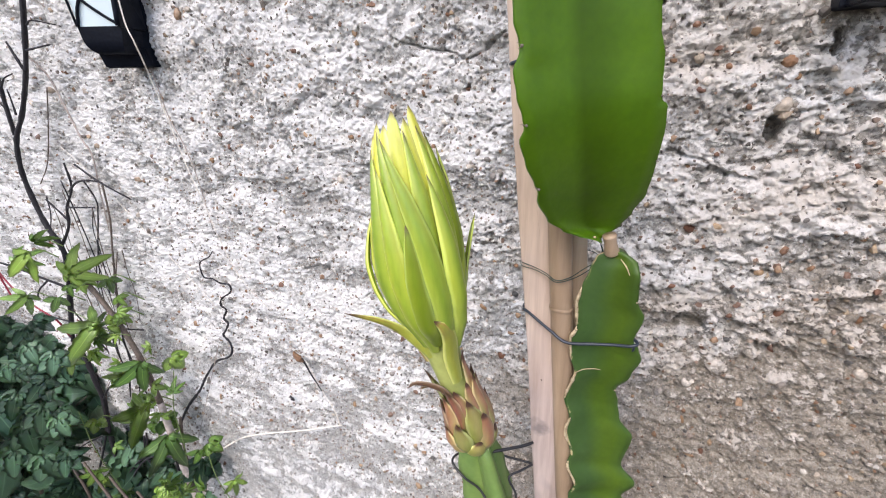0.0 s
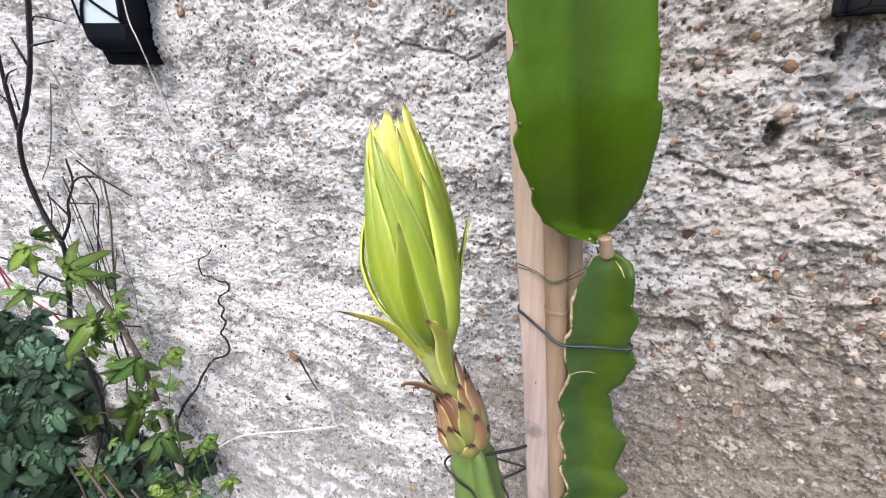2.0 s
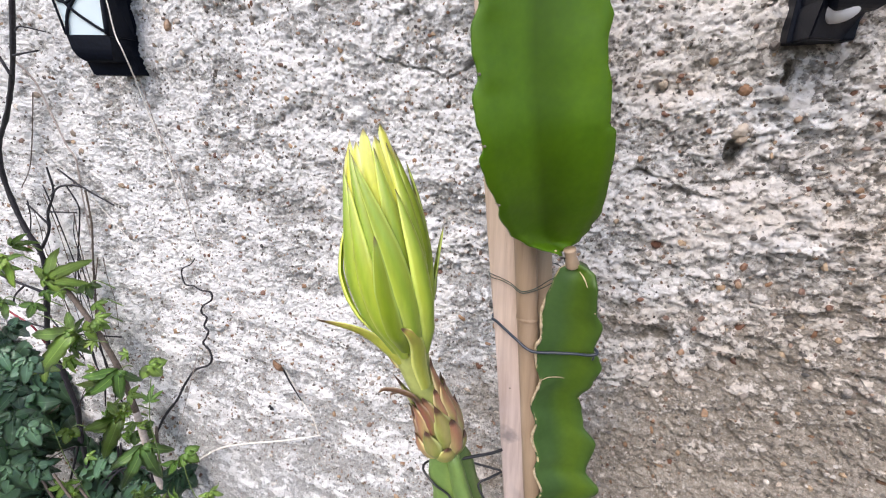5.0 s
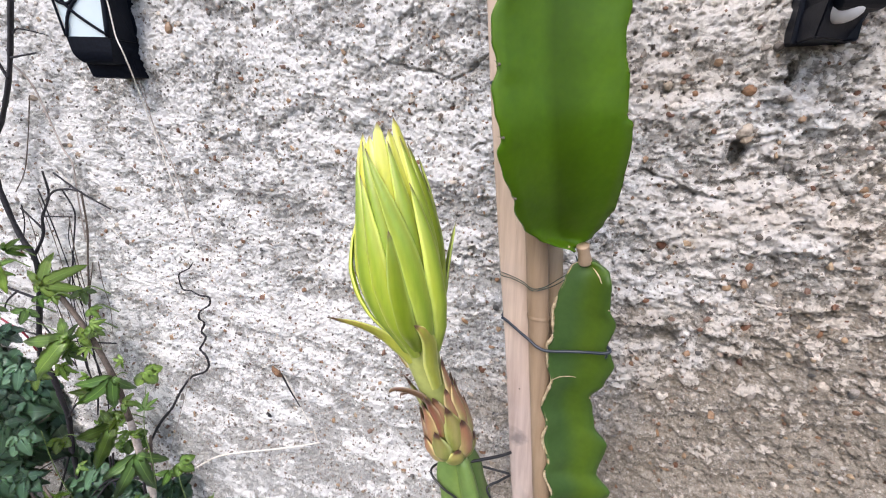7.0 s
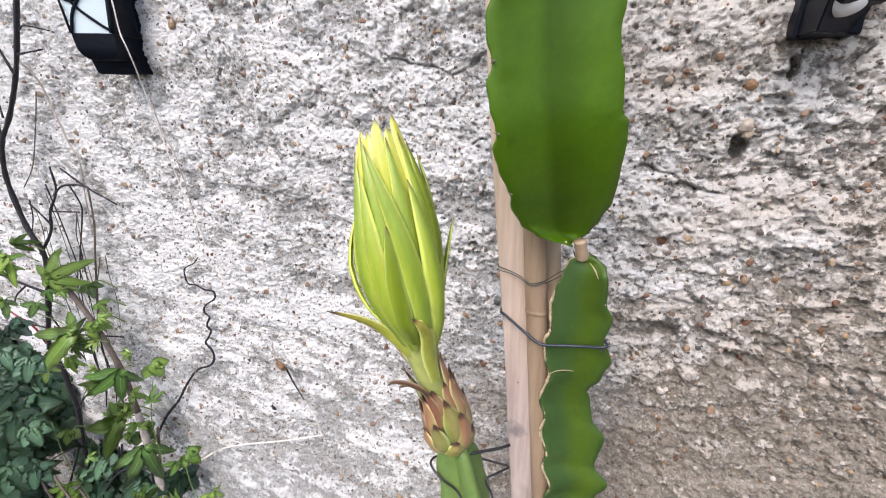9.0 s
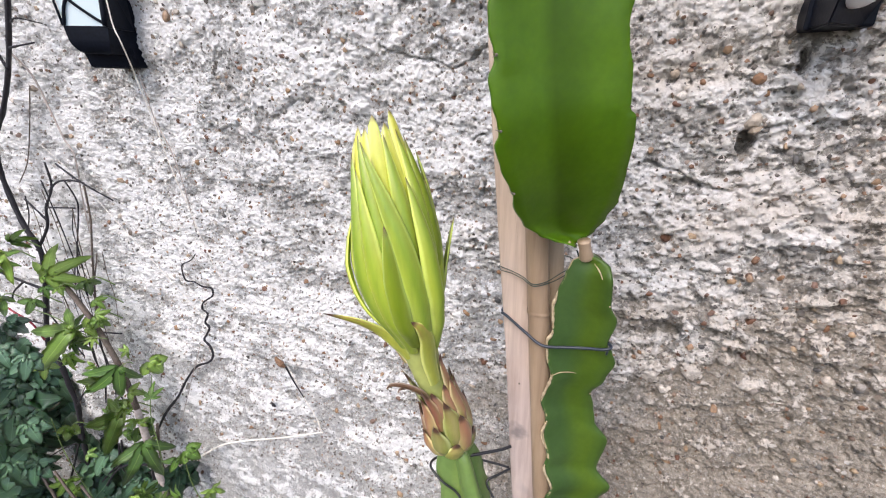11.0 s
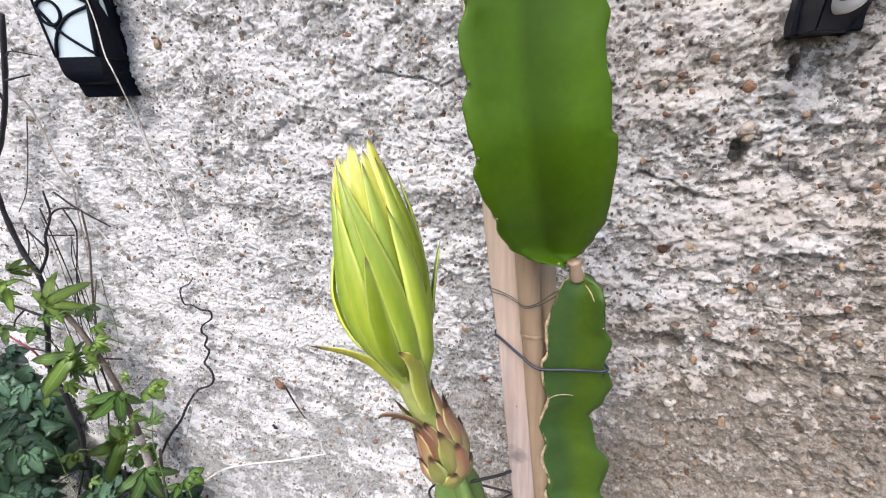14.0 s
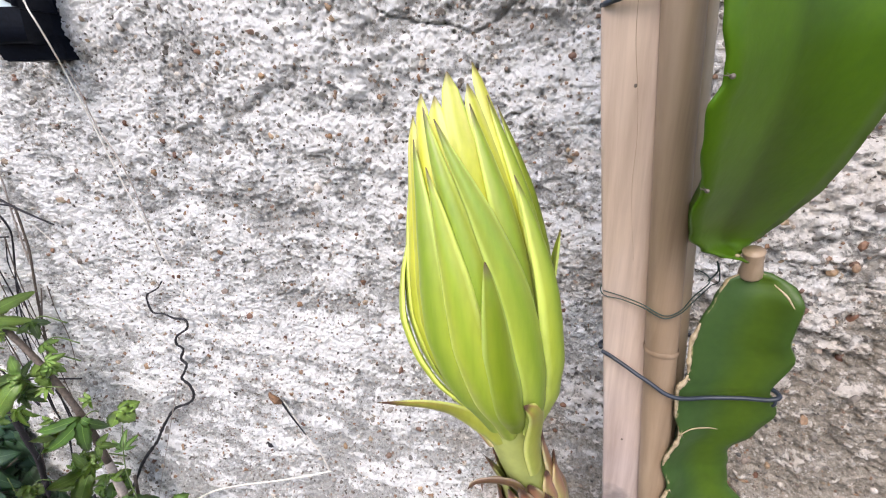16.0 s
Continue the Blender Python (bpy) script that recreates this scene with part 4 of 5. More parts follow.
def flower_stem():
    bm = bmesh.new()
    uv = bm.loops.layers.uv.new("uv")
    rows, rings = 130, []
    tips = (18, 128, 258)
    for i in range(rows):
        z = 1.4905 - 0.9 * i / (rows - 1) ** 1.0
        c = stem_centre(z)
        grow = min(1.0, 0.62 + (1.4905 - z) / 0.10)
        ring = []
        for j in range(30):
            a = j * 12
            near = min(((a - t + 180) % 360 - 180 for t in tips), key=abs)
            wave = 1 + 0.10 * math.sin(z * 2 * math.pi / 0.042 + near * 0.02 + (a > 60) * 2)
            r = 0.0085 + 0.0175 * wave * max(0, 1 - abs(near) / 52) ** 1.15
            ring.append((bm.verts.new(c + around(a) * r * grow), 0.5 + (0.5 - abs(near) / 120) * (1 if near > 0 else -1)))
        rings.append(ring)
    for i, (a, b) in enumerate(zip(rings, rings[1:])):
        for j in range(30):
            k = (j + 1) % 30
            f = bm.faces.new((a[j][0], b[j][0], b[k][0], a[k][0]))
            for loop, u in zip(f.loops, (a[j][1], b[j][1], b[k][1], a[k][1])):
                loop[uv].uv = (u, i / rows)
    bm.faces.new([v for v, _ in rings[0]])
    bm.faces.new([v for v, _ in rings[-1]])
    return part("winged_stem", bm, M_FLOWERSTEM, flowering, "young green three-winged stem")


flower_stem()

# ---- ties ----
def tie(name, label, pts, r, mat, extra=()):
    ob = thing(name, label, "plant tie", "plant ties")
    tube_part("loop", pts, [r, r], mat, ob, sides=10, n=10 * len(pts))
    for nm, p, rr in extra:
        tube_part(nm, p, [rr, rr * 0.8], mat, ob, sides=8)
    return ob


tie("plastic_plant_tie", "blue-grey plastic plant tie looped round the stake and stem",
    [(0.2790, -0.1965, 1.6027), (0.2835, -0.1990, 1.6019), (0.2900, -0.2025, 1.5997), (0.2965, -0.2060, 1.5973), (0.3030, -0.2095, 1.5952), (0.3090, -0.2118, 1.5923), (0.3150, -0.2128, 1.5910), (0.3215, -0.2118, 1.5910), (0.3300, -0.2100, 1.5918),
     (0.3440, -0.2098, 1.5943), (0.3550, -0.2118, 1.5973), (0.3585, -0.2085, 1.5988), (0.350, -0.196, 1.5983), (0.330, -0.168, 1.6008), (0.300, -0.172, 1.6035), (0.2800, -0.186, 1.6022), (0.2785, -0.1930, 1.6027)], 0.0011, M_WIRE,
    [("end", [(0.3565, -0.2110, 1.5978), (0.3568, -0.2118, 1.5956), (0.3562, -0.2116, 1.5933)], 0.0008)])
tie("wire_plant_tie", "thin green coated wire twisted round the bamboo",
    [(0.2768, -0.1975, 1.6416), (0.2860, -0.1998, 1.6402), (0.2950, -0.2045, 1.6391), (0.3035, -0.2118, 1.6380), (0.3115, -0.2070, 1.6388), (0.3190, -0.1955, 1.6410), (0.3280, -0.1850, 1.6460), (0.320, -0.176, 1.6480), (0.295, -0.180, 1.6457), (0.2775, -0.1905, 1.6428), (0.2768, -0.1975, 1.6393),
     (0.2860, -0.1998, 1.6384), (0.2950, -0.2045, 1.6375), (0.3035, -0.2116, 1.6365), (0.3115, -0.2070, 1.6372), (0.3190, -0.1955, 1.6375), (0.3290, -0.1850, 1.6430)], 0.0003, M_GREENWIRE,
    [("twisted_end", [(0.3270, -0.1855, 1.6455), (0.3300, -0.1870, 1.6520), (0.3285, -0.1880, 1.6580), (0.3305, -0.1870, 1.6530), (0.3318, -0.1860, 1.6460), (0.3290, -0.1865, 1.6440)], 0.0004)])
tie("plastic_plant_tie", "blue-grey plastic plant tie high on the stake",
    [(0.2660, -0.1990, 1.7735), (0.2690, -0.2035, 1.7740), (0.2760, -0.2055, 1.7755), (0.2850, -0.2085, 1.7775), (0.2940, -0.2125, 1.7790), (0.3030, -0.2130, 1.7800), (0.312, -0.205, 1.781), (0.305, -0.188, 1.779), (0.280, -0.188, 1.775), (0.2665, -0.1960, 1.7735)], 0.0012, M_WIRE)
tie("black_plant_tie", "black tie from the stake round the flowering stem",
    [(0.2925, -0.1990, 1.4735), (0.2850, -0.2060, 1.4737), (0.2702, -0.2170, 1.4745), (0.2620, -0.2220, 1.4740)], 0.0013, M_BLACKWIRE)
tie("black_plant_tie", "black tie looped across the flowering stem",
    [(0.2930, -0.1990, 1.4475), (0.2850, -0.2080, 1.4468), (0.2765, -0.2165, 1.4440)] + [stem_centre(z) + around(a) * rr for a, rr, z in ((70, 0.022, 1.433), (40, 0.024, 1.431), (18, 0.0275, 1.432), (-5, 0.022, 1.437), (-40, 0.0135, 1.447), (-75, 0.020, 1.456), (-102, 0.0275, 1.462), (-125, 0.024, 1.462), (-175, 0.016, 1.458), (150, 0.020, 1.454))] + [(0.292, -0.198, 1.4475)], 0.0010, M_BLACKWIRE)


# ---- solar wall lamps ----
def wall_lamp():
    """A lantern set askew on its plate: a sharp front ridge, the lattice panel to one side of it."""
    ob = thing("wall_lamp", "black solar wall lantern with white frosted panels and lattice", "wall lamp", "wall lamps")
    bm = bmesh.new()
    box(bm, -0.004, 0.040, -0.020, 0.008, 0.0, 0.26, 0.002)
    part("back_plate", bm, M_BLACK, ob, smooth=False)

    def body(z):
        """Plan at height z: back right, right corner, ridge, back left."""
        r = Vector((0.005 + 0.025 * (z - 0.031), -0.0756 - 0.10 * (z - 0.031), z))
        s = Vector((0.0505 + 0.16 * (z - 0.051), -0.0475 + 0.05 * (z - 0.051), z))
        return [Vector((0.038, -0.006, z)), s, r, Vector((-0.003, -0.006, z))]

    def shell(bm, rows):
        rings = [[bm.verts.new(p) for p in row] for row in rows]
        for a, b in zip(rings, rings[1:]):
            for j in range(len(a)):
                k = (j + 1) % len(a)
                bm.faces.new((a[j], a[k], b[k], b[j]))
        bm.faces.new(rings[0])
        bm.faces.new(rings[-1])

    def shrink(row, f):
        c = sum(row, Vector()) / len(row)
        return [Vector((c.x + (p.x - c.x) * f, c.y + (p.y - c.y) * f, p.z)) for p in row]
    low = [Vector(p) for p in ((0.039, -0.006, 0.0), (0.0385, -0.012, 0.0), (0.0, -0.055, 0.0), (-0.001, -0.006, 0.0))]
    high = [Vector(p) for p in ((0.041, -0.006, 0.026), (0.0445, -0.018, 0.026), (0.001, -0.062, 0.026), (-0.002, -0.006, 0.026))]
    bm = bmesh.new()
    shell(bm, [low, high])
    bmesh.ops.bevel(bm, geom=list(bm.edges), offset=0.0014, segments=2, affect="EDGES")
    housing = part("sensor_housing", bm, M_BLACK, ob, smooth=False)
    bm = bmesh.new()
    curve = [k * math.pi / 16 for k in range(8, -1, -1)]
    shell(bm, [shrink(body(0.036 - 0.019 * math.sin(a)), 1 - 0.42 * (1 - math.cos(a))) for a in curve] + [body(0.052)])
    part("base_tray", bm, M_BLACK, ob, "black tray with a rounded underside", smooth=False)
    bm = bmesh.new()
    shell(bm, [shrink(body(0.0515), 0.95), shrink(body(0.19), 0.95)])
    part("diffuser", bm, M_DIFFUSER, ob, "white frosted panel", smooth=False)
    bm = bmesh.new()
    shell(bm, [shrink(body(0.188), 1.15), shrink(body(0.20), 1.15)])
    shell(bm, [shrink(body(0.2003), 1.15), shrink(body(0.25), 0.5)])
    part("roof", bm, M_BLACK, ob, smooth=False)
    bm = bmesh.new()
    side = [Vector((0.004, 0.0005, 0)), Vector((0.003, -0.002, 0))]
    shell(bm, [[body(z)[0], body(z)[0] + side[0], body(z)[1] + side[1], body(z)[1]] for z in (0.050, 0.12, 0.19)])
    part("side_plate", bm, M_BLACK, ob, smooth=False)

    def on_face(k, u, v):
        """Point of a panel: k 0 the one with the lattice, 1 the one behind the ridge."""
        lo, hi = body(0.052), body(0.188)
        return (lo[1 + k].lerp(lo[2 + k], u)).lerp(hi[1 + k].lerp(hi[2 + k], u), v)
    tube_part("ridge_bar", [on_face(0, 1, v) for v in (0, 0.5, 1)], [0.0016, 0.0016], M_BLACK, ob, sides=8)
    tube_part("corner_bar", [on_face(0, 0.04, v) for v in (0, 0.5, 1)], [0.0042, 0.0042], M_BLACK, ob, sides=8)
    w = 0.0021
    for k in (0, 1):
        tube_part("lattice_bar", [on_face(k, 0.06, 0.02), on_face(k, 0.35, 0.10), on_face(k, 0.72, 0.24), on_face(k, 0.98, 0.44)], [w, w], M_BLACK, ob, sides=6)
        tube_part("lattice_bar", [on_face(k, 0.98, 0.00), on_face(k, 0.80, 0.20), on_face(k, 0.50, 0.36), on_face(k, 0.06, 0.46)], [w, w], M_BLACK, ob, sides=6)
        tube_part("lattice_bar", [on_face(k, 0.06, 0.48), on_face(k, 0.45, 0.60), on_face(k, 0.98, 0.90)], [w, w], M_BLACK, ob, sides=6)
    tube_part("lattice_ring", [on_face(0, 0.80 + 0.20 * math.cos(a), 0.40 + 0.11 * math.sin(a)) for a in [2 * math.pi * i / 10 for i in range(11)]], [w, w], M_BLACK, ob, sides=6)
    return ob


lamp = wall_lamp()
lamp.matrix_basis = pose(-0.387, 0.000, 1.8045)
lamp_with_dome = copy_thing(lamp, pose(0.4768, 0.000, 1.8045))
lamp_with_dome["label"] = "black solar wall lantern with a white motion sensor dome"
bm = bmesh.new()
bmesh.ops.create_uvsphere(bm, u_segments=20, v_segments=12, radius=0.0135, matrix=Matrix.Translation((0.0155, -0.0455, 0.0215)) @ Matrix.Diagonal((1, 1, 0.85, 1)))
part("sensor_dome", bm, M_DOME, lamp_with_dome, "white motion sensor dome")


# ---- climbing plants ----
vine = thing("dead_vine", "leafless blackened vine climbing the wall", "dead vine")


def dead_stem(name, pts, ra, rb):
    tube_part(name, pts, [0.54 * ra, 0.27 * (ra + rb), 0.54 * rb], M_DEADVINE, vine, sides=8, knots=0.14, seed=int(abs(pts[0][0]) * 1000))


dead_stem("main_stem", [(-0.545, -0.045, 1.934), (-0.609, -0.045, 1.839), (-0.655, -0.045, 1.785), (-0.714, -0.042, 1.736), (-0.76, -0.045, 1.694), (-0.792, -0.045, 1.634), (-0.796, -0.045, 1.574), (-0.786, -0.045, 1.512), (-0.761, -0.045, 1.462), (-0.778, -0.045, 1.405)], 0.0065, 0.0095)
dead_stem("main_stem", [(-0.778, -0.045, 1.405), (-0.837, -0.045, 1.306), (-0.899, -0.045, 1.195), (-0.88, -0.045, 1.139), (-0.882, -0.045, 1.067), (-0.885, -0.045, 1.0), (-0.92, -0.045, 0.908), (-0.959, -0.045, 0.785), (-1.002, -0.045, 0.625), (-1.105, -0.045, 0.386), (-1.14, -0.05, -0.02)], 0.0095, 0.013)
dead_stem("side_stem", [(-0.706, -0.045, 1.949), (-0.707, -0.045, 1.88), (-0.729, -0.045, 1.816), (-0.747, -0.045, 1.756), (-0.758, -0.045, 1.703)], 0.005, 0.0075)
dead_stem("twig", [(-0.645, -0.05, 1.858), (-0.633, -0.05, 1.832), (-0.628, -0.047, 1.81)], 0.003, 0.005)
dead_stem("twig", [(-0.571, -0.047, 1.877), (-0.545, -0.05, 1.881), (-0.521, -0.03, 1.874)], 0.0028, 0.0016)
dead_stem("twig", [(-0.599, -0.047, 1.842), (-0.565, -0.05, 1.843), (-0.539, -0.04, 1.847)], 0.0035, 0.0025)
dead_stem("twig", [(-0.731, -0.047, 1.788), (-0.699, -0.05, 1.803), (-0.665, -0.05, 1.809)], 0.0032, 0.0018)
dead_stem("twig", [(-0.818, -0.045, 1.79), (-0.778, -0.045, 1.772), (-0.755, -0.045, 1.754)], 0.0018, 0.003)
dead_stem("twig", [(-0.73, -0.04, 1.786), (-0.732, -0.04, 1.761), (-0.728, -0.043, 1.74)], 0.002, 0.0035)
dead_stem("branch", [(-0.658, -0.03, 1.65), (-0.664, -0.03, 1.602), (-0.712, -0.03, 1.555), (-0.732, -0.032, 1.511), (-0.780, -0.042, 1.458)], 0.0035, 0.006)
dead_stem("twig", [(-0.678, -0.03, 1.592), (-0.641, -0.03, 1.612), (-0.599, -0.028, 1.618), (-0.574, -0.02, 1.613)], 0.0038, 0.003)
dead_stem("branch", [(-0.641, -0.022, 1.646), (-0.579, -0.022, 1.615), (-0.512, -0.014, 1.583)], 0.0035, 0.0028)
dead_stem("twig", [(-0.77, -0.035, 1.57), (-0.74, -0.035, 1.549), (-0.719, -0.032, 1.526)], 0.003, 0.0038)
dead_stem("twig", [(-0.71, -0.03, 1.556), (-0.671, -0.03, 1.559), (-0.631, -0.02, 1.559)], 0.0036, 0.0024)
dead_stem("twig", [(-0.624, -0.025, 1.615), (-0.617, -0.02, 1.577), (-0.628, -0.02, 1.546), (-0.686, -0.02, 1.45), (-0.727, -0.02, 1.36), (-0.742, -0.02, 1.298)], 0.003, 0.0016)
dead_stem("branch", [(-1.103, -0.06, 1.397), (-0.968, -0.06, 1.392), (-0.885, -0.06, 1.383), (-0.785, -0.05, 1.363)], 0.004, 0.0055)
dead_stem("branch", [(-1.089, -0.05, 1.201), (-1.018, -0.05, 1.241), (-0.9, -0.05, 1.258), (-0.776, -0.05, 1.264), (-0.578, -0.04, 1.293)], 0.004, 0.003)
dead_stem("twig", [(-0.852, -0.06, 1.377), (-0.911, -0.06, 1.344), (-0.942, -0.06, 1.314)], 0.004, 0.003)
dead_stem("twig", [(-0.84, -0.046, 1.305), (-0.792, -0.04, 1.218), (-0.765, -0.04, 1.189)], 0.003, 0.003)
dead_stem("branch", [(-1.011, -0.046, 0.589), (-0.811, -0.05, 0.806), (-0.707, -0.05, 0.876), (-0.635, -0.05, 0.907), (-0.598, -0.05, 0.97)], 0.0055, 0.0035)
dead_stem("branch", [(-1.144, -0.05, 0.6), (-1.017, -0.05, 0.766), (-0.953, -0.05, 0.853), (-0.905, -0.046, 0.93)], 0.005, 0.0065)
dead_stem("twig", [(-0.739, -0.05, 0.934), (-0.772, -0.05, 0.848), (-0.752, -0.05, 0.815)], 0.004, 0.003)
dead_stem("twig", [(-0.885, -0.046, 1.005), (-0.805, -0.05, 1.076), (-0.715, -0.05, 1.139), (-0.639, -0.05, 1.186)], 0.004, 0.0025)
dead_stem("twig", [(-1.232, -0.05, 0.675), (-1.072, -0.05, 0.784), (-0.935, -0.046, 0.865)], 0.003, 0.004)
dead_stem("twig", [(-0.728, -0.03, 1.275), (-0.739, -0.03, 1.21), (-0.745, -0.03, 1.15), (-0.731, -0.03, 1.145)], 0.003, 0.002)
dead_stem("twig", [(-0.704, -0.03, 1.234), (-0.698, -0.03, 1.188), (-0.702, -0.03, 1.12), (-0.727, -0.03, 1.05)], 0.003, 0.002)
tube_part("twig", [(-0.610, -0.020, 1.465), (-0.665, -0.020, 1.376), (-0.699, -0.020, 1.304)], [0.0011, 0.0008], M_BROWNVINE, vine, sides=6, knots=0.12)
tube_part("twig", [(-0.629, -0.020, 1.462), (-0.664, -0.020, 1.390), (-0.713, -0.020, 1.338)], [0.0009, 0.0006], M_BROWNVINE, vine, sides=6, knots=0.12)
tube_part("twig", [(-0.676, -0.030, 1.446), (-0.715, -0.030, 1.372), (-0.720, -0.030, 1.313)], [0.001, 0.0007], M_DEADVINE, vine, sides=6, knots=0.12)
tube_part("twig", [(-0.738, -0.030, 1.252), (-0.748, -0.030, 1.181), (-0.744, -0.030, 1.148), (-0.766, -0.030, 1.116)], [0.0017, 0.0012], M_DEADVINE, vine, sides=6, knots=0.12)
tube_part("twig", [(-0.695, -0.030, 1.250), (-0.705, -0.030, 1.176), (-0.707, -0.030, 1.153)], [0.0016, 0.0011], M_DEADVINE, vine, sides=6, knots=0.12)
tube_part("twig", [(-0.743, -0.030, 1.105), (-0.775, -0.030, 1.037)], [0.0022, 0.0015], M_DEADVINE, vine, sides=6, knots=0.12)
tube_part("twig", [(-0.709, -0.030, 1.111), (-0.690, -0.030, 1.075)], [0.002, 0.0014], M_DEADVINE, vine, sides=6, knots=0.12)
tube_part("twig", [(-0.755, -0.030, 1.145), (-0.820, -0.030, 1.091), (-0.894, -0.030, 1.011), (-0.926, -0.030, 0.941)], [0.0014, 0.0010], M_BROWNVINE, vine, sides=6, knots=0.12)
tube_part("twig", [(-0.720, -0.050, 0.952), (-0.764, -0.050, 0.858), (-0.838, -0.050, 0.794), (-0.974, -0.050, 0.662)], [0.0026, 0.0018], M_DEADVINE, vine, sides=6, knots=0.12)
tube_part("twig", [(-0.703, -0.050, 0.889), (-0.636, -0.050, 0.902), (-0.613, -0.050, 0.961)], [0.002, 0.0014], M_DEADVINE, vine, sides=6, knots=0.12)
tube_part("twig", [(-1.198, -0.060, 0.814), (-1.039, -0.060, 0.937), (-0.926, -0.060, 1.015)], [0.0013, 0.0009], M_BROWNVINE, vine, sides=6, knots=0.12)
tube_part("twig", [(-1.187, -0.060, 0.807), (-1.078, -0.060, 0.855), (-0.950, -0.060, 0.914)], [0.0012, 0.0008], M_BROWNVINE, vine, sides=6, knots=0.12)
tube_part("twig", [(-0.540, -0.050, 1.069), (-0.572, -0.050, 0.960), (-0.582, -0.050, 0.869), (-0.604, -0.050, 0.766)], [0.003, 0.0021], M_BROWNVINE, vine, sides=6, knots=0.12)
tube_part("twig", [(-0.378, -0.015, 1.290), (-0.453, -0.015, 1.159), (-0.591, -0.015, 0.916)], [0.0008, 0.0006], M_PALEVINE, vine, sides=6, knots=0.12)
tube_part("twig", [(-0.775, -0.030, 1.575), (-0.791, -0.030, 1.530), (-0.846, -0.030, 1.464)], [0.0014, 0.0010], M_DEADVINE, vine, sides=6, knots=0.12)
rnd = random.Random(19)
for k in range(11):
    x, z, drift = rnd.uniform(-0.80, -0.57), rnd.uniform(1.34, 1.62), rnd.uniform(-0.05, 0.01)
    length, r = rnd.uniform(0.12, 0.30), rnd.uniform(0.0007, 0.0015)
    tube_part("twig", [(x + drift * t + rnd.uniform(-0.008, 0.008), -0.022, z - length * t) for t in (0, 0.3, 0.6, 1)], [r, r * 0.7], rnd.choice((M_DEADVINE, M_BROWNVINE)), vine, sides=5, knots=0.12, seed=k)


def lone(name, label, pts, radii, mat, category="dry stem", knots=0.1, seed=3, sides=7):
    ob = thing(name, label, category)
    tube_part("stem", pts, radii, mat, ob, sides=sides, knots=knots, seed=seed, n=8 * len(pts))
    return ob


lone("crooked_twig", "thin crooked dark dead stem against the wall", [(-0.327, -0.01, 1.499), (-0.34, -0.012, 1.486), (-0.365, -0.012, 1.474), (-0.372, -0.012, 1.462), (-0.369, -0.012, 1.441), (-0.347, -0.012, 1.441), (-0.327, -0.012, 1.435), (-0.304, -0.012, 1.435), (-0.307, -0.012, 1.419), (-0.335, -0.012, 1.401), (-0.343, -0.012, 1.385), (-0.332, -0.012, 1.376), (-0.345, -0.012, 1.355), (-0.337, -0.012, 1.345), (-0.349, -0.012, 1.327), (-0.361, -0.012, 1.312), (-0.348, -0.012, 1.298), (-0.348, -0.012, 1.277), (-0.366, -0.012, 1.257), (-0.408, -0.012, 1.235), (-0.449, -0.012, 1.193), (-0.475, -0.012, 1.161), (-0.501, -0.012, 1.128), (-0.556, -0.012, 1.072), (-0.597, -0.016, 1.018), (-0.677, -0.02, 0.892), (-0.7, -0.03, 0.7), (-0.72, -0.04, 0.3), (-0.72, -0.04, -0.01)],
     [0.0010, 0.0014, 0.0017, 0.0021, 0.0024, 0.0030, 0.004], M_DEADVINE, knots=0.25)
lone("dry_tendril", "long straw-coloured dry tendril hanging down the wall", [(-0.320, -0.055, 1.95), (-0.320, -0.050, 1.90), (-0.3203, -0.050, 1.858), (-0.3150, -0.049, 1.836), (-0.328, -0.035, 1.808), (-0.345, -0.021, 1.790), (-0.343, -0.012, 1.719), (-0.33, -0.012, 1.649), (-0.312, -0.012, 1.586), (-0.297, -0.012, 1.525), (-0.268, -0.012, 1.452), (-0.214, -0.010, 1.396)], [0.0009, 0.0010, 0.0008, 0.0006], M_STRAW)
lone("dry_tendril", "thin greyish dry tendril on the wall", [(-0.36, -0.014, 1.854), (-0.351, -0.010, 1.78), (-0.343, -0.010, 1.728), (-0.324, -0.010, 1.682), (-0.314, -0.010, 1.625), (-0.311, -0.010, 1.544)], [0.0007, 0.0009, 0.0006], M_PALEVINE)
lone("dry_tendril", "pale dry tendril beside the dead vine", [(-0.648, -0.03, 1.843), (-0.635, -0.014, 1.804), (-0.621, -0.012, 1.75), (-0.606, -0.012, 1.693), (-0.591, -0.012, 1.662), (-0.608, -0.012, 1.594), (-0.627, -0.012, 1.508)], [0.0018, 0.0016, 0.001], M_PALEVINE)
lone("dry_tendril", "pale thin dry thread slanting over the wall", [(-0.69, -0.012, 1.679), (-0.608, -0.010, 1.615), (-0.52, -0.010, 1.53), (-0.432, -0.010, 1.446), (-0.345, -0.010, 1.359)], [0.0006, 0.0006], M_STRAW)
lone("dry_tendril", "thin brown dry tendril on the wall", [(-0.648, -0.016, 1.785), (-0.702, -0.014, 1.712), (-0.756, -0.014, 1.643), (-0.803, -0.02, 1.598)], [0.001, 0.001], M_BROWNVINE)
lone("dry_tendril", "thin brown dry tendril on the wall", [(-0.586, -0.015, 1.607), (-0.603, -0.015, 1.536), (-0.639, -0.015, 1.456), (-0.704, -0.015, 1.303), (-0.761, -0.015, 1.194)], [0.0018, 0.0018, 0.0014], M_BROWNVINE)
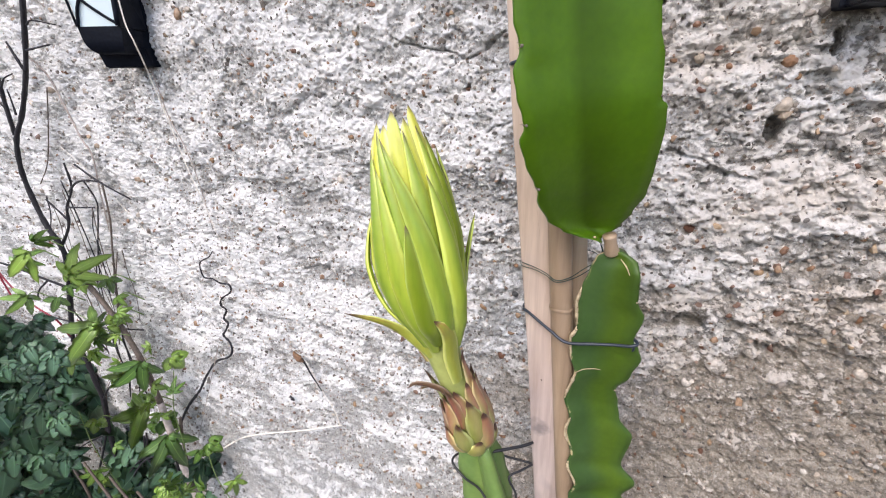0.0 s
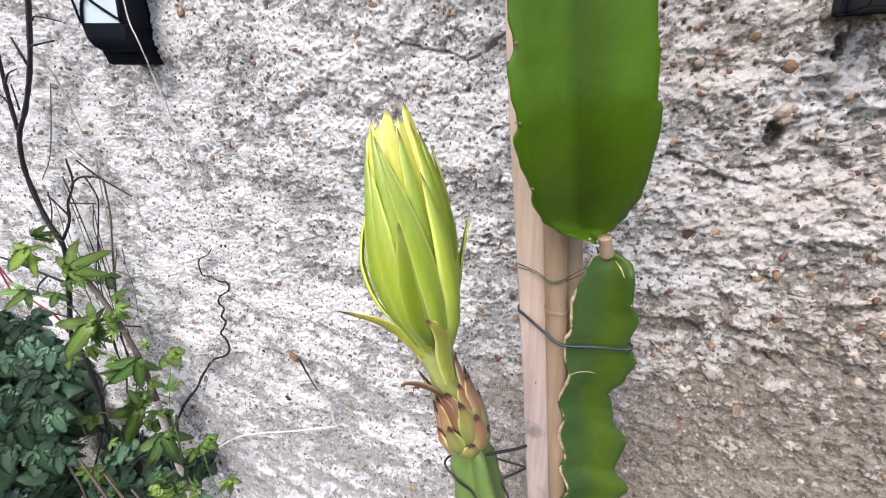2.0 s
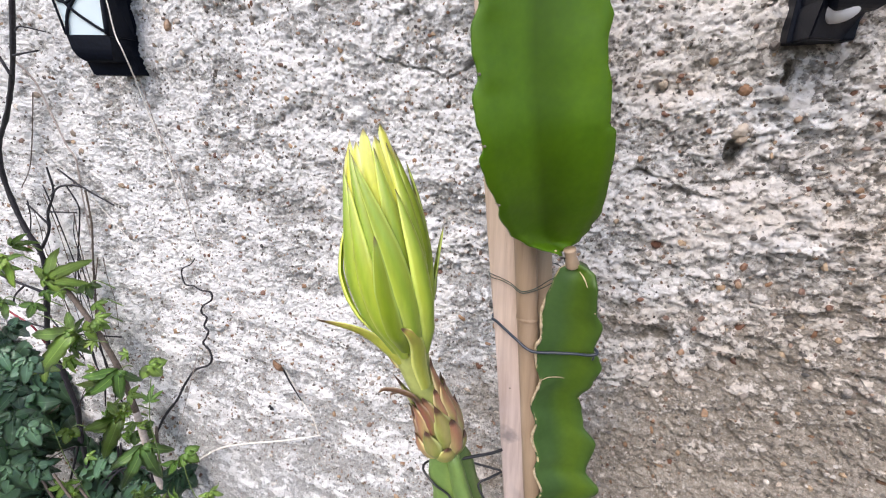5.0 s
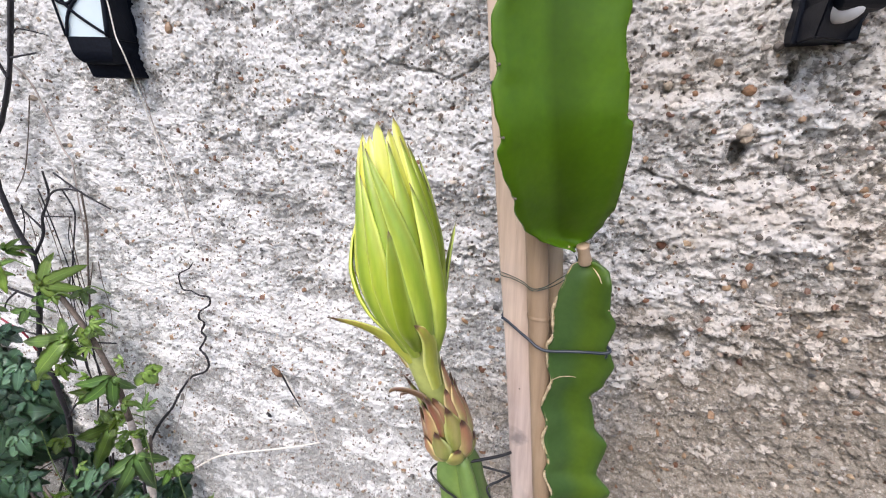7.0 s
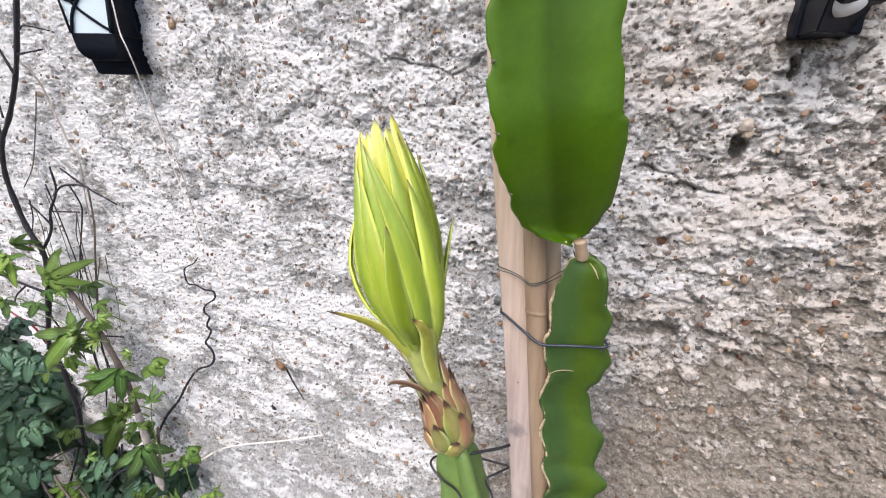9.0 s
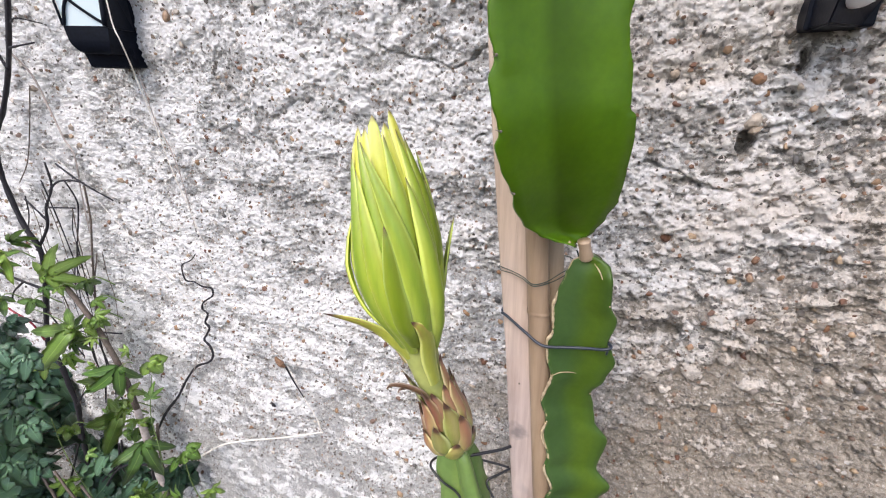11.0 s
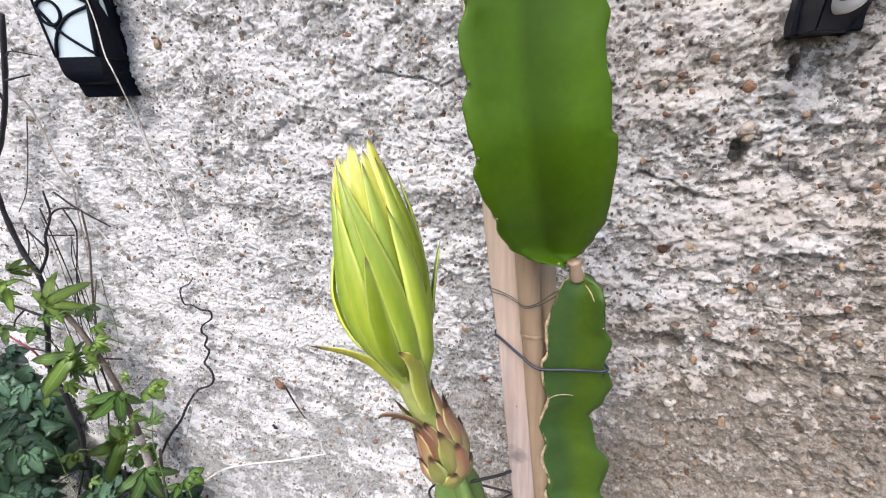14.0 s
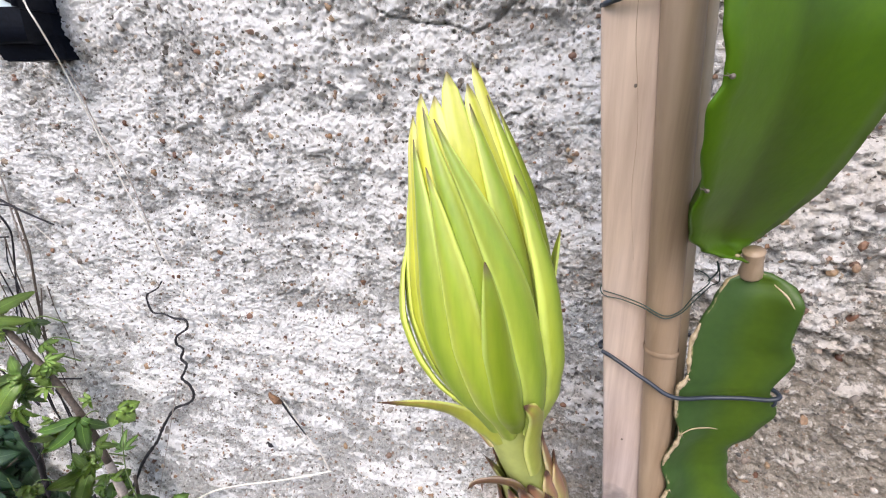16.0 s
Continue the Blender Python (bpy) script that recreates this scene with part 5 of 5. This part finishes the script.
lone("dry_straw", "bent white dry straw lying against the wall", [(-0.49, -0.012, 0.95), (-0.404, -0.010, 1.017), (-0.322, -0.010, 1.062), (-0.199, -0.010, 1.118), (-0.106, -0.010, 1.165), (-0.102, -0.010, 1.170), (-0.108, -0.010, 1.2), (-0.129, -0.010, 1.24), (-0.145, -0.010, 1.28), (-0.156, -0.010, 1.302)], [0.0022, 0.0018, 0.0013, 0.0008, 0.0007], M_STRAW)
lone("dry_twig", "short brown broken twig stuck to the wall", [(-0.128, -0.012, 1.243), (-0.145, -0.013, 1.276), (-0.157, -0.013, 1.302), (-0.165, -0.013, 1.312)], [0.0010, 0.0016, 0.0020], M_DEADVINE)
lone("dry_seed_head", "small brown dried seed head on a twig", [(-0.158, -0.014, 1.303), (-0.163, -0.017, 1.310), (-0.171, -0.017, 1.317), (-0.174, -0.016, 1.323)], [0.002, 0.006, 0.004, 0.0015], M_BROWNFLOWER, "seed head")
# black speck of unknown kind, built as a small knobby blob
lone("black_speck", "tiny black speck caught on the wall", [(-0.213, -0.012, 1.206), (-0.208, -0.013, 1.200), (-0.203, -0.012, 1.197)], [0.0010, 0.0032, 0.0012], M_DEADVINE, "seed husk", 0.3)
red = thing("red_shoot", "thin red living shoot hooked on the dead vine", "shoot")
tube_part("stem", [(-1.026, -0.08, 1.408), (-1.016, -0.08, 1.334), (-0.999, -0.08, 1.298)], [0.0022, 0.0016], M_RED, red)
tube_part("stem", [(-0.989, -0.08, 1.351), (-0.931, -0.075, 1.304), (-0.879, -0.065, 1.268), (-0.88, -0.055, 1.215)], [0.0018, 0.0022], M_RED, red)
tube_part("stem", [(-1.026, -0.08, 1.408), (-1.01, -0.08, 1.375), (-0.989, -0.08, 1.351)], [0.002, 0.0018], M_RED, red)


def leaf_mesh(name, lobes, mat, droop=0.25):
    """A lobed leaf in its own plane, stalk at the origin, pointing along +y, face +z, about 1 long.
    lobes: angle, length, width."""
    bm = bmesh.new()
    uv = bm.loops.layers.uv.new("uv")
    for a, length, w in lobes:
        d = Vector((math.sin(radians(a)), math.cos(radians(a)), 0))
        s = Vector((d.y, -d.x, 0))
        rows = []
        n = 11
        for i in range(n):
            t = i / (n - 1)
            ww = w * math.sin(math.pi * min(1, 0.06 + 0.94 * t) ** 0.8) ** 0.8 * 0.5 + (0.02 if i < n - 1 else 0.004)
            z = -1.3 * droop * length * t * t + 0.05 * math.sin(5 * t + a) + 0.02 * math.sin(11 * t)
            ww *= 1 + 0.10 * (-1) ** i * (0 < i < n - 1)
            c = d * (length * t) + s * (0.16 * length * math.sin(a * 0.11 + 1) * t * t)
            rows.append([bm.verts.new(c + s * ww * q + Vector((0, 0, z + 0.12 * ww * abs(q)))) for q in (-1, -0.5, 0, 0.5, 1)])
        for i in range(n - 1):
            for j in range(4):
                f = bm.faces.new((rows[i][j], rows[i][j + 1], rows[i + 1][j + 1], rows[i + 1][j]))
                for loop, (u, v) in zip(f.loops, ((j, i), (j + 1, i), (j + 1, i + 1), (j, i + 1))):
                    loop[uv].uv = (u / 4, v / (n - 1))
    bmesh.ops.solidify(bm, geom=list(bm.faces), thickness=0.012)
    me = bpy.data.meshes.new(name)
    bm.to_mesh(me)
    bm.free()
    me.materials.append(mat)
    me.polygons.foreach_set("use_smooth", [True] * len(me.polygons))
    return me


FIVE = leaf_mesh("leaf_five", [(-105, 0.5, 0.18), (-52, 0.85, 0.24), (0, 1.0, 0.27), (50, 0.85, 0.24), (100, 0.55, 0.18)], M_LEAF)
NARROW = leaf_mesh("leaf_narrow", [(-75, 0.7, 0.2), (-32, 0.95, 0.26), (5, 1.0, 0.26), (48, 0.8, 0.23)], M_LEAF, 0.4)
THREE = leaf_mesh("leaf_three", [(-62, 0.75, 0.36), (0, 0.95, 0.4), (62, 0.75, 0.36)], M_LEAF, 0.15)
LONG = leaf_mesh("leaf_long", [(0, 1.0, 0.27), (-36, 0.85, 0.2), (55, 0.5, 0.16)], M_LEAF, 0.3)
FOLD = leaf_mesh("leaf_fold", [(0, 1.0, 0.28), (52, 0.85, 0.21), (108, 0.5, 0.15)], M_LEAF, 0.3)
ROUND = leaf_mesh("leaf_round", [(-58, 0.8, 0.62), (0, 0.95, 0.66), (58, 0.8, 0.62)], M_LEAF, 0.12)
OVAL = leaf_mesh("leaf_oval", [(0, 1.0, 0.62)], M_DARKLEAF, 0.2)
BROAD = leaf_mesh("leaf_broad", [(-95, 0.55, 0.42), (-46, 0.85, 0.50), (0, 1.0, 0.52), (46, 0.85, 0.50), (95, 0.55, 0.42)], M_DARKLEAF, 0.22)


def put_leaf(me, at, size, spin, tilt, turn, parent, name="leaf"):
    """Set a leaf at a point; spin turns it in its plane, tilt and turn face it up or aside (0: faces away from the wall)."""
    ob = new(name, me)
    m = Matrix.Translation(at) @ Euler((radians(90 - tilt), 0, radians(turn))).to_matrix().to_4x4() @ Matrix.Rotation(radians(spin), 4, "Z")
    ob.matrix_basis = m @ Matrix.Diagonal((size, size, size, 1))
    ob.parent = parent
    return ob


passion = thing("passion_flower_vine", "living climbing vine with green lobed leaves", "climbing plant")
tube_part("stem", [(-0.694, -0.06, 1.414), (-0.625, -0.063, 1.338), (-0.57, -0.067, 1.232), (-0.555, -0.07, 1.125)], [0.0048, 0.0056, 0.0062], M_BROWNVINE, passion, "brown woody stem", 9, 0.06)
tube_part("stem", [(-0.555, -0.07, 1.125), (-0.552, -0.073, 1.037), (-0.54, -0.077, 0.92), (-0.528, -0.08, 0.795), (-0.51, -0.085, 0.5), (-0.5, -0.09, -0.02)], [0.0068, 0.0085, 0.0095, 0.011], M_PALEVINE, passion, "pale grey woody stem", 10, 0.05)
rnd = random.Random(31)


def vine_leaf(me, at, size, spin):
    """A leaf held out to the open side, with its stalk back to the vine."""
    x, y, z = at
    put_leaf(me, at, size, spin + rnd.uniform(-6, 6), 26 + rnd.uniform(-14, 14), 52 + rnd.uniform(-16, 16), passion)
    tube_part("leaf_stalk", [at, (x + 0.006, y + 0.015, z + 0.004), (x + 0.02 * (1 if x < -0.55 else -1), y + 0.035, z - 0.02)], [0.0009, 0.0014], M_GREENSTEM, passion, sides=5)


vine_leaf(FIVE, (-0.656, -0.090, 1.439), 0.073, -57)
vine_leaf(LONG, (-0.759, -0.100, 1.474), 0.079, 130)
vine_leaf(FOLD, (-0.633, -0.090, 1.322), 0.110, 141)
vine_leaf(FIVE, (-0.666, -0.080, 1.306), 0.043, 25)
vine_leaf(THREE, (-0.799, -0.100, 1.198), 0.040, 176)
vine_leaf(THREE, (-0.563, -0.070, 1.392), 0.026, -151)
vine_leaf(THREE, (-0.585, -0.070, 1.351), 0.034, -139)
vine_leaf(THREE, (-0.593, -0.060, 1.423), 0.032, -172)
vine_leaf(THREE, (-0.725, -0.100, 1.376), 0.035, 160)
vine_leaf(THREE, (-0.612, -0.100, 1.423), 0.017, -157)
vine_leaf(NARROW, (-0.544, -0.080, 1.244), 0.076, 134)
vine_leaf(ROUND, (-0.451, -0.070, 1.276), 0.038, -155)
vine_leaf(FIVE, (-0.511, -0.060, 1.160), 0.033, -9)
vine_leaf(FOLD, (-0.583, -0.085, 1.116), 0.102, 151)
vine_leaf(NARROW, (-0.609, -0.080, 1.093), 0.037, 51)
vine_leaf(THREE, (-0.578, -0.085, 1.114), 0.025, 6)
vine_leaf(THREE, (-0.543, -0.080, 1.095), 0.022, -66)
vine_leaf(NARROW, (-0.541, -0.085, 1.046), 0.089, 147)
vine_leaf(THREE, (-0.470, -0.070, 1.014), 0.037, 158)
vine_leaf(ROUND, (-0.424, -0.070, 1.055), 0.036, -128)
vine_leaf(ROUND, (-0.836, -0.090, 0.991), 0.036, 166)
vine_leaf(FIVE, (-1.008, -0.090, 0.727), 0.064, 148)
vine_leaf(THREE, (-0.977, -0.090, 0.707), 0.049, -149)
vine_leaf(FIVE, (-0.379, -0.070, 0.960), 0.040, -175)
vine_leaf(FIVE, (-0.898, -0.080, 0.680), 0.050, 138)
vine_leaf(FIVE, (-0.866, -0.100, 1.356), 0.054, 135)
vine_leaf(THREE, (-0.589, -0.070, 1.117), 0.024, -32)
vine_leaf(NARROW, (-0.748, -0.090, 1.497), 0.039, -69)
vine_leaf(FIVE, (-0.833, -0.100, 1.444), 0.049, -52)
for i, pts in enumerate(([(-0.46, -0.07, 1.24), (-0.50, -0.075, 1.13), (-0.50, -0.08, 1.04), (-0.52, -0.08, 0.95)], [(-0.42, -0.08, 1.05), (-0.41, -0.085, 0.97), (-0.36, -0.085, 0.86), (-0.33, -0.085, 0.75)],
                         [(-0.80, -0.08, 1.33), (-0.70, -0.085, 1.33), (-0.62, -0.085, 1.31), (-0.57, -0.07, 1.30)], [(-0.92, -0.09, 0.99), (-0.93, -0.09, 0.85), (-0.88, -0.09, 0.70)])):
    tube_part("tendril", pts, [0.0008, 0.0011, 0.0008], M_GREENSTEM, passion, "thin green tendril", 6)

# small young leaves along the stem
ALONG = spline([(-0.72, -0.075, 1.45), (-0.625, -0.08, 1.338), (-0.57, -0.085, 1.232), (-0.555, -0.085, 1.125), (-0.552, -0.085, 1.037), (-0.54, -0.09, 0.92), (-0.53, -0.09, 0.82)], 60)
for k in range(46):
    p = ALONG[rnd.randrange(60)] + Vector((rnd.gauss(-0.02, 0.05), rnd.uniform(-0.03, 0.02), rnd.gauss(0, 0.02)))
    put_leaf(rnd.choice((THREE, FIVE, NARROW, ROUND)), p, rnd.uniform(0.018, 0.042), rnd.uniform(60, 300), rnd.uniform(5, 50), rnd.uniform(20, 75), passion)

# dark shrub at the foot of the wall
shrub = thing("dark_shrub", "dense dark green leafy shrub at the foot of the wall", "shrub")
rnd = random.Random(77)
for k in range(9):
    x = -1.9 + k * 0.12
    tube_part("stem", [(x, -0.15, -0.02), (x + 0.06, -0.13, 0.35), (x + 0.12 + 0.03 * k % 2, -0.12, 0.62), (x + 0.2, -0.11, 0.80)], [0.009, 0.006, 0.003], M_BROWNVINE, shrub, sides=7, knots=0.1, seed=k)


def shrub_top(x):
    """Height of the foliage's ragged upper edge along the wall."""
    return float(np.interp(x, [-2.6, -1.7, -1.35, -1.12, -0.98, -0.93, -0.91, -0.80, -0.70, -0.5], [1.42, 1.34, 1.25, 1.16, 1.09, 1.00, 0.90, 0.82, 0.76, 0.66]))


for k in range(520):
    x = rnd.uniform(-2.3, -0.44)
    top = shrub_top(x)
    z = top - 0.95 * rnd.random() ** 1.3 - 0.02
    if z < 0.15 or (x > -0.98 and z > 0.86) or (x > -0.98 and rnd.random() < 0.35):
        continue
    depth = rnd.uniform(0.03, 0.24) if x < -1.05 else rnd.uniform(0.008, 0.036)
    me = OVAL if rnd.random() < 0.3 else BROAD
    put_leaf(me, (x, -depth, z), rnd.uniform(0.06, 0.125), rnd.uniform(100, 260), rnd.uniform(0, 45), rnd.uniform(10, 80), shrub)


def shrub_leaf(me, at, size, spin):
    put_leaf(me, at, size, spin + rnd.uniform(-8, 8), 28 + rnd.uniform(-12, 12), 52 + rnd.uniform(-15, 15), shrub)


shrub_leaf(BROAD, (-0.606, -0.200, 1.390), 0.033, 137)
shrub_leaf(BROAD, (-0.548, -0.200, 1.417), 0.030, -144)
shrub_leaf(BROAD, (-0.632, -0.200, 1.344), 0.038, -164)
shrub_leaf(BROAD, (-0.542, -0.200, 1.349), 0.037, 167)
shrub_leaf(BROAD, (-0.641, -0.200, 1.260), 0.047, 146)
shrub_leaf(BROAD, (-0.811, -0.200, 1.175), 0.056, 167)
shrub_leaf(BROAD, (-0.711, -0.200, 1.171), 0.056, 170)
shrub_leaf(BROAD, (-0.858, -0.200, 1.070), 0.072, -172)
shrub_leaf(BROAD, (-0.667, -0.200, 1.157), 0.044, -157)
shrub_leaf(BROAD, (-1.036, -0.200, 0.917), 0.075, 169)
shrub_leaf(BROAD, (-0.855, -0.200, 0.975), 0.073, -158)
shrub_leaf(BROAD, (-0.718, -0.200, 1.033), 0.051, 166)
shrub_leaf(BROAD, (-0.510, -0.050, 0.940), 0.073, 174)
shrub_leaf(BROAD, (-0.600, -0.050, 0.851), 0.073, 172)
shrub_leaf(BROAD, (-0.777, -0.200, 1.259), 0.033, 168)
shrub_leaf(BROAD, (-0.729, -0.200, 1.261), 0.027, -156)


# ---- pebbles set in the wall ----
def pebble_mesh(name, seed, mat):
    r = random.Random(seed)
    bm = bmesh.new()
    bmesh.ops.create_icosphere(bm, subdivisions=2, radius=1.0)
    ph = [r.uniform(0, 6) for _ in range(3)]
    for v in bm.verts:
        k = 1 + 0.16 * math.sin(2.3 * v.co.x + ph[0]) + 0.14 * math.sin(2.9 * v.co.y + ph[1]) + 0.12 * math.sin(3.1 * v.co.z + ph[2])
        v.co *= k
    bmesh.ops.dissolve_limit(bm, angle_limit=radians(16), verts=bm.verts, edges=bm.edges)
    bmesh.ops.triangulate(bm, faces=bm.faces)
    me = bpy.data.meshes.new(name)
    bm.to_mesh(me)
    bm.free()
    me.materials.append(mat)
    return me


BROWN = [pebble_mesh("brown_pebble", s, M_PEB_BROWN) for s in (1, 2, 3)]
GREY = [pebble_mesh("grey_pebble", s, M_PEB_GREY) for s in (4, 5, 6)]
PALE = [pebble_mesh("pale_pebble", s, M_PEB_PALE) for s in (7, 8)]


def face_at(x, z):
    return float(-relief(np.array([x]), np.array([z]))[0] + 0.004)


def pebble(me, x, z, a, b, r, sunk=0.25):
    ob = new("pebble", me)
    ob.matrix_basis = Matrix.Translation((x, face_at(x, z) + sunk * a, z)) @ Euler((r.uniform(-.4, .4), r.uniform(-1.5, 1.5), r.uniform(-.4, .4))).to_matrix().to_4x4() @ Matrix.Diagonal((a, a * 0.7, b, 1))
    ob.parent = wall
    return ob


r = random.Random(55)
# the large brown flints
for x, z, a in ((0.408, 1.611, 8.5), (0.454, 1.769, 7), (0.381, 1.804, 4.6), (-0.002, 1.701, 4.2), (-0.073, 1.768, 4.0), (-0.154, 1.798, 5.2), (-0.240, 1.684, 5.0), (-0.289, 1.661, 6.0), (-0.080, 1.704, 4.6),
                (0.061, 1.738, 3.4), (0.207, 1.399, 7.5), (0.182, 1.475, 5.5), (0.230, 1.471, 5.0), (0.488, 1.581, 4.0), (0.501, 1.530, 6.0), (0.516, 1.582, 3.5), (0.508, 1.481, 5.5), (0.565, 1.532, 7.0), (0.438, 1.369, 4.5),
                (0.057, 1.074, 6.5), (0.442, 1.475, 3.5), (0.401, 1.547, 3.5), (0.413, 1.767, 3.4), (-0.278, 1.871, 7.5)):
    pebble(r.choice(BROWN), x, z, a * 0.0008, a * 0.00105, r, 0.1)
for x, z, a in ((-0.032, 1.642, 7.5), (0.398, 1.756, 4.0), (0.389, 1.776, 5.0), (0.460, 1.733, 9.0), (0.435, 1.425, 6), (0.582, 1.474, 7), (0.487, 1.762, 3)):
    pebble(r.choice(PALE), x, z, a * 0.001, a * 0.0008, r, 0.0)
count = 0
while count < 262:
    x, z = r.uniform(-0.33, 0.64), r.uniform(1.12, 1.90)
    kind = r.choices((BROWN, GREY, PALE), (0.34, 0.44, 0.22))[0]
    a = r.uniform(0.0016, 0.0042) * (1.0 if kind is not GREY else 1.1)
    pebble(r.choice(kind), x, z, a, a * r.uniform(0.7, 1.3), r, 0.15)
    count += 1


def grit(name, label, n, small, large, mat, seed, lean=0.0):
    """The countless small stones of the mix, in one mesh. lean: how much more of them lie towards the weathered end."""
    q = np.random.default_rng(seed)
    bm = bmesh.new()
    bmesh.ops.create_icosphere(bm, subdivisions=1, radius=1.0)
    base = np.array([v.co[:] for v in bm.verts])
    tri = np.array([[v.index for v in f.verts] for f in bm.faces])
    bm.free()
    near = q.random(n) < 0.72
    x = np.where(near, 0.72 - 1.17 * q.random(n) ** (1 + lean), q.uniform(-1.6, -0.45, n))
    z = np.where(near, q.uniform(1.02, 1.95, n), q.uniform(0.5, 1.95, n))
    a = (small + (large - small) * q.random(n) ** 1.6) * np.where(near, 1, 1.5)
    y = -relief(x, z) + 0.004 + 0.1 * a
    co = base[None] * (1 + 0.35 * q.uniform(-1, 1, (n, len(base), 1))) * (a[:, None] * q.uniform(0.7, 1.3, (n, 3)))[:, None, :]
    co = co + np.stack([x, y, z], -1)[:, None, :]
    me = bpy.data.meshes.new(name)
    faces = (tri[None] + (np.arange(n) * len(base))[:, None, None]).reshape(-1, 3)
    me.from_pydata(co.reshape(-1, 3).tolist(), [], faces.tolist())
    ob = part_from(name, me, mat, wall, label, smooth=False)
    ob["kind"] = "stuff"
    return ob


grit("grit", "small grey, brown and white stones in the mix", 15000, 0.0008, 0.0024, M_GRIT, 9)
grit("gravel", "brown, tan and grey stones bedded in the wall", 1500, 0.0020, 0.0046, M_GRAVEL, 17, 0.8)
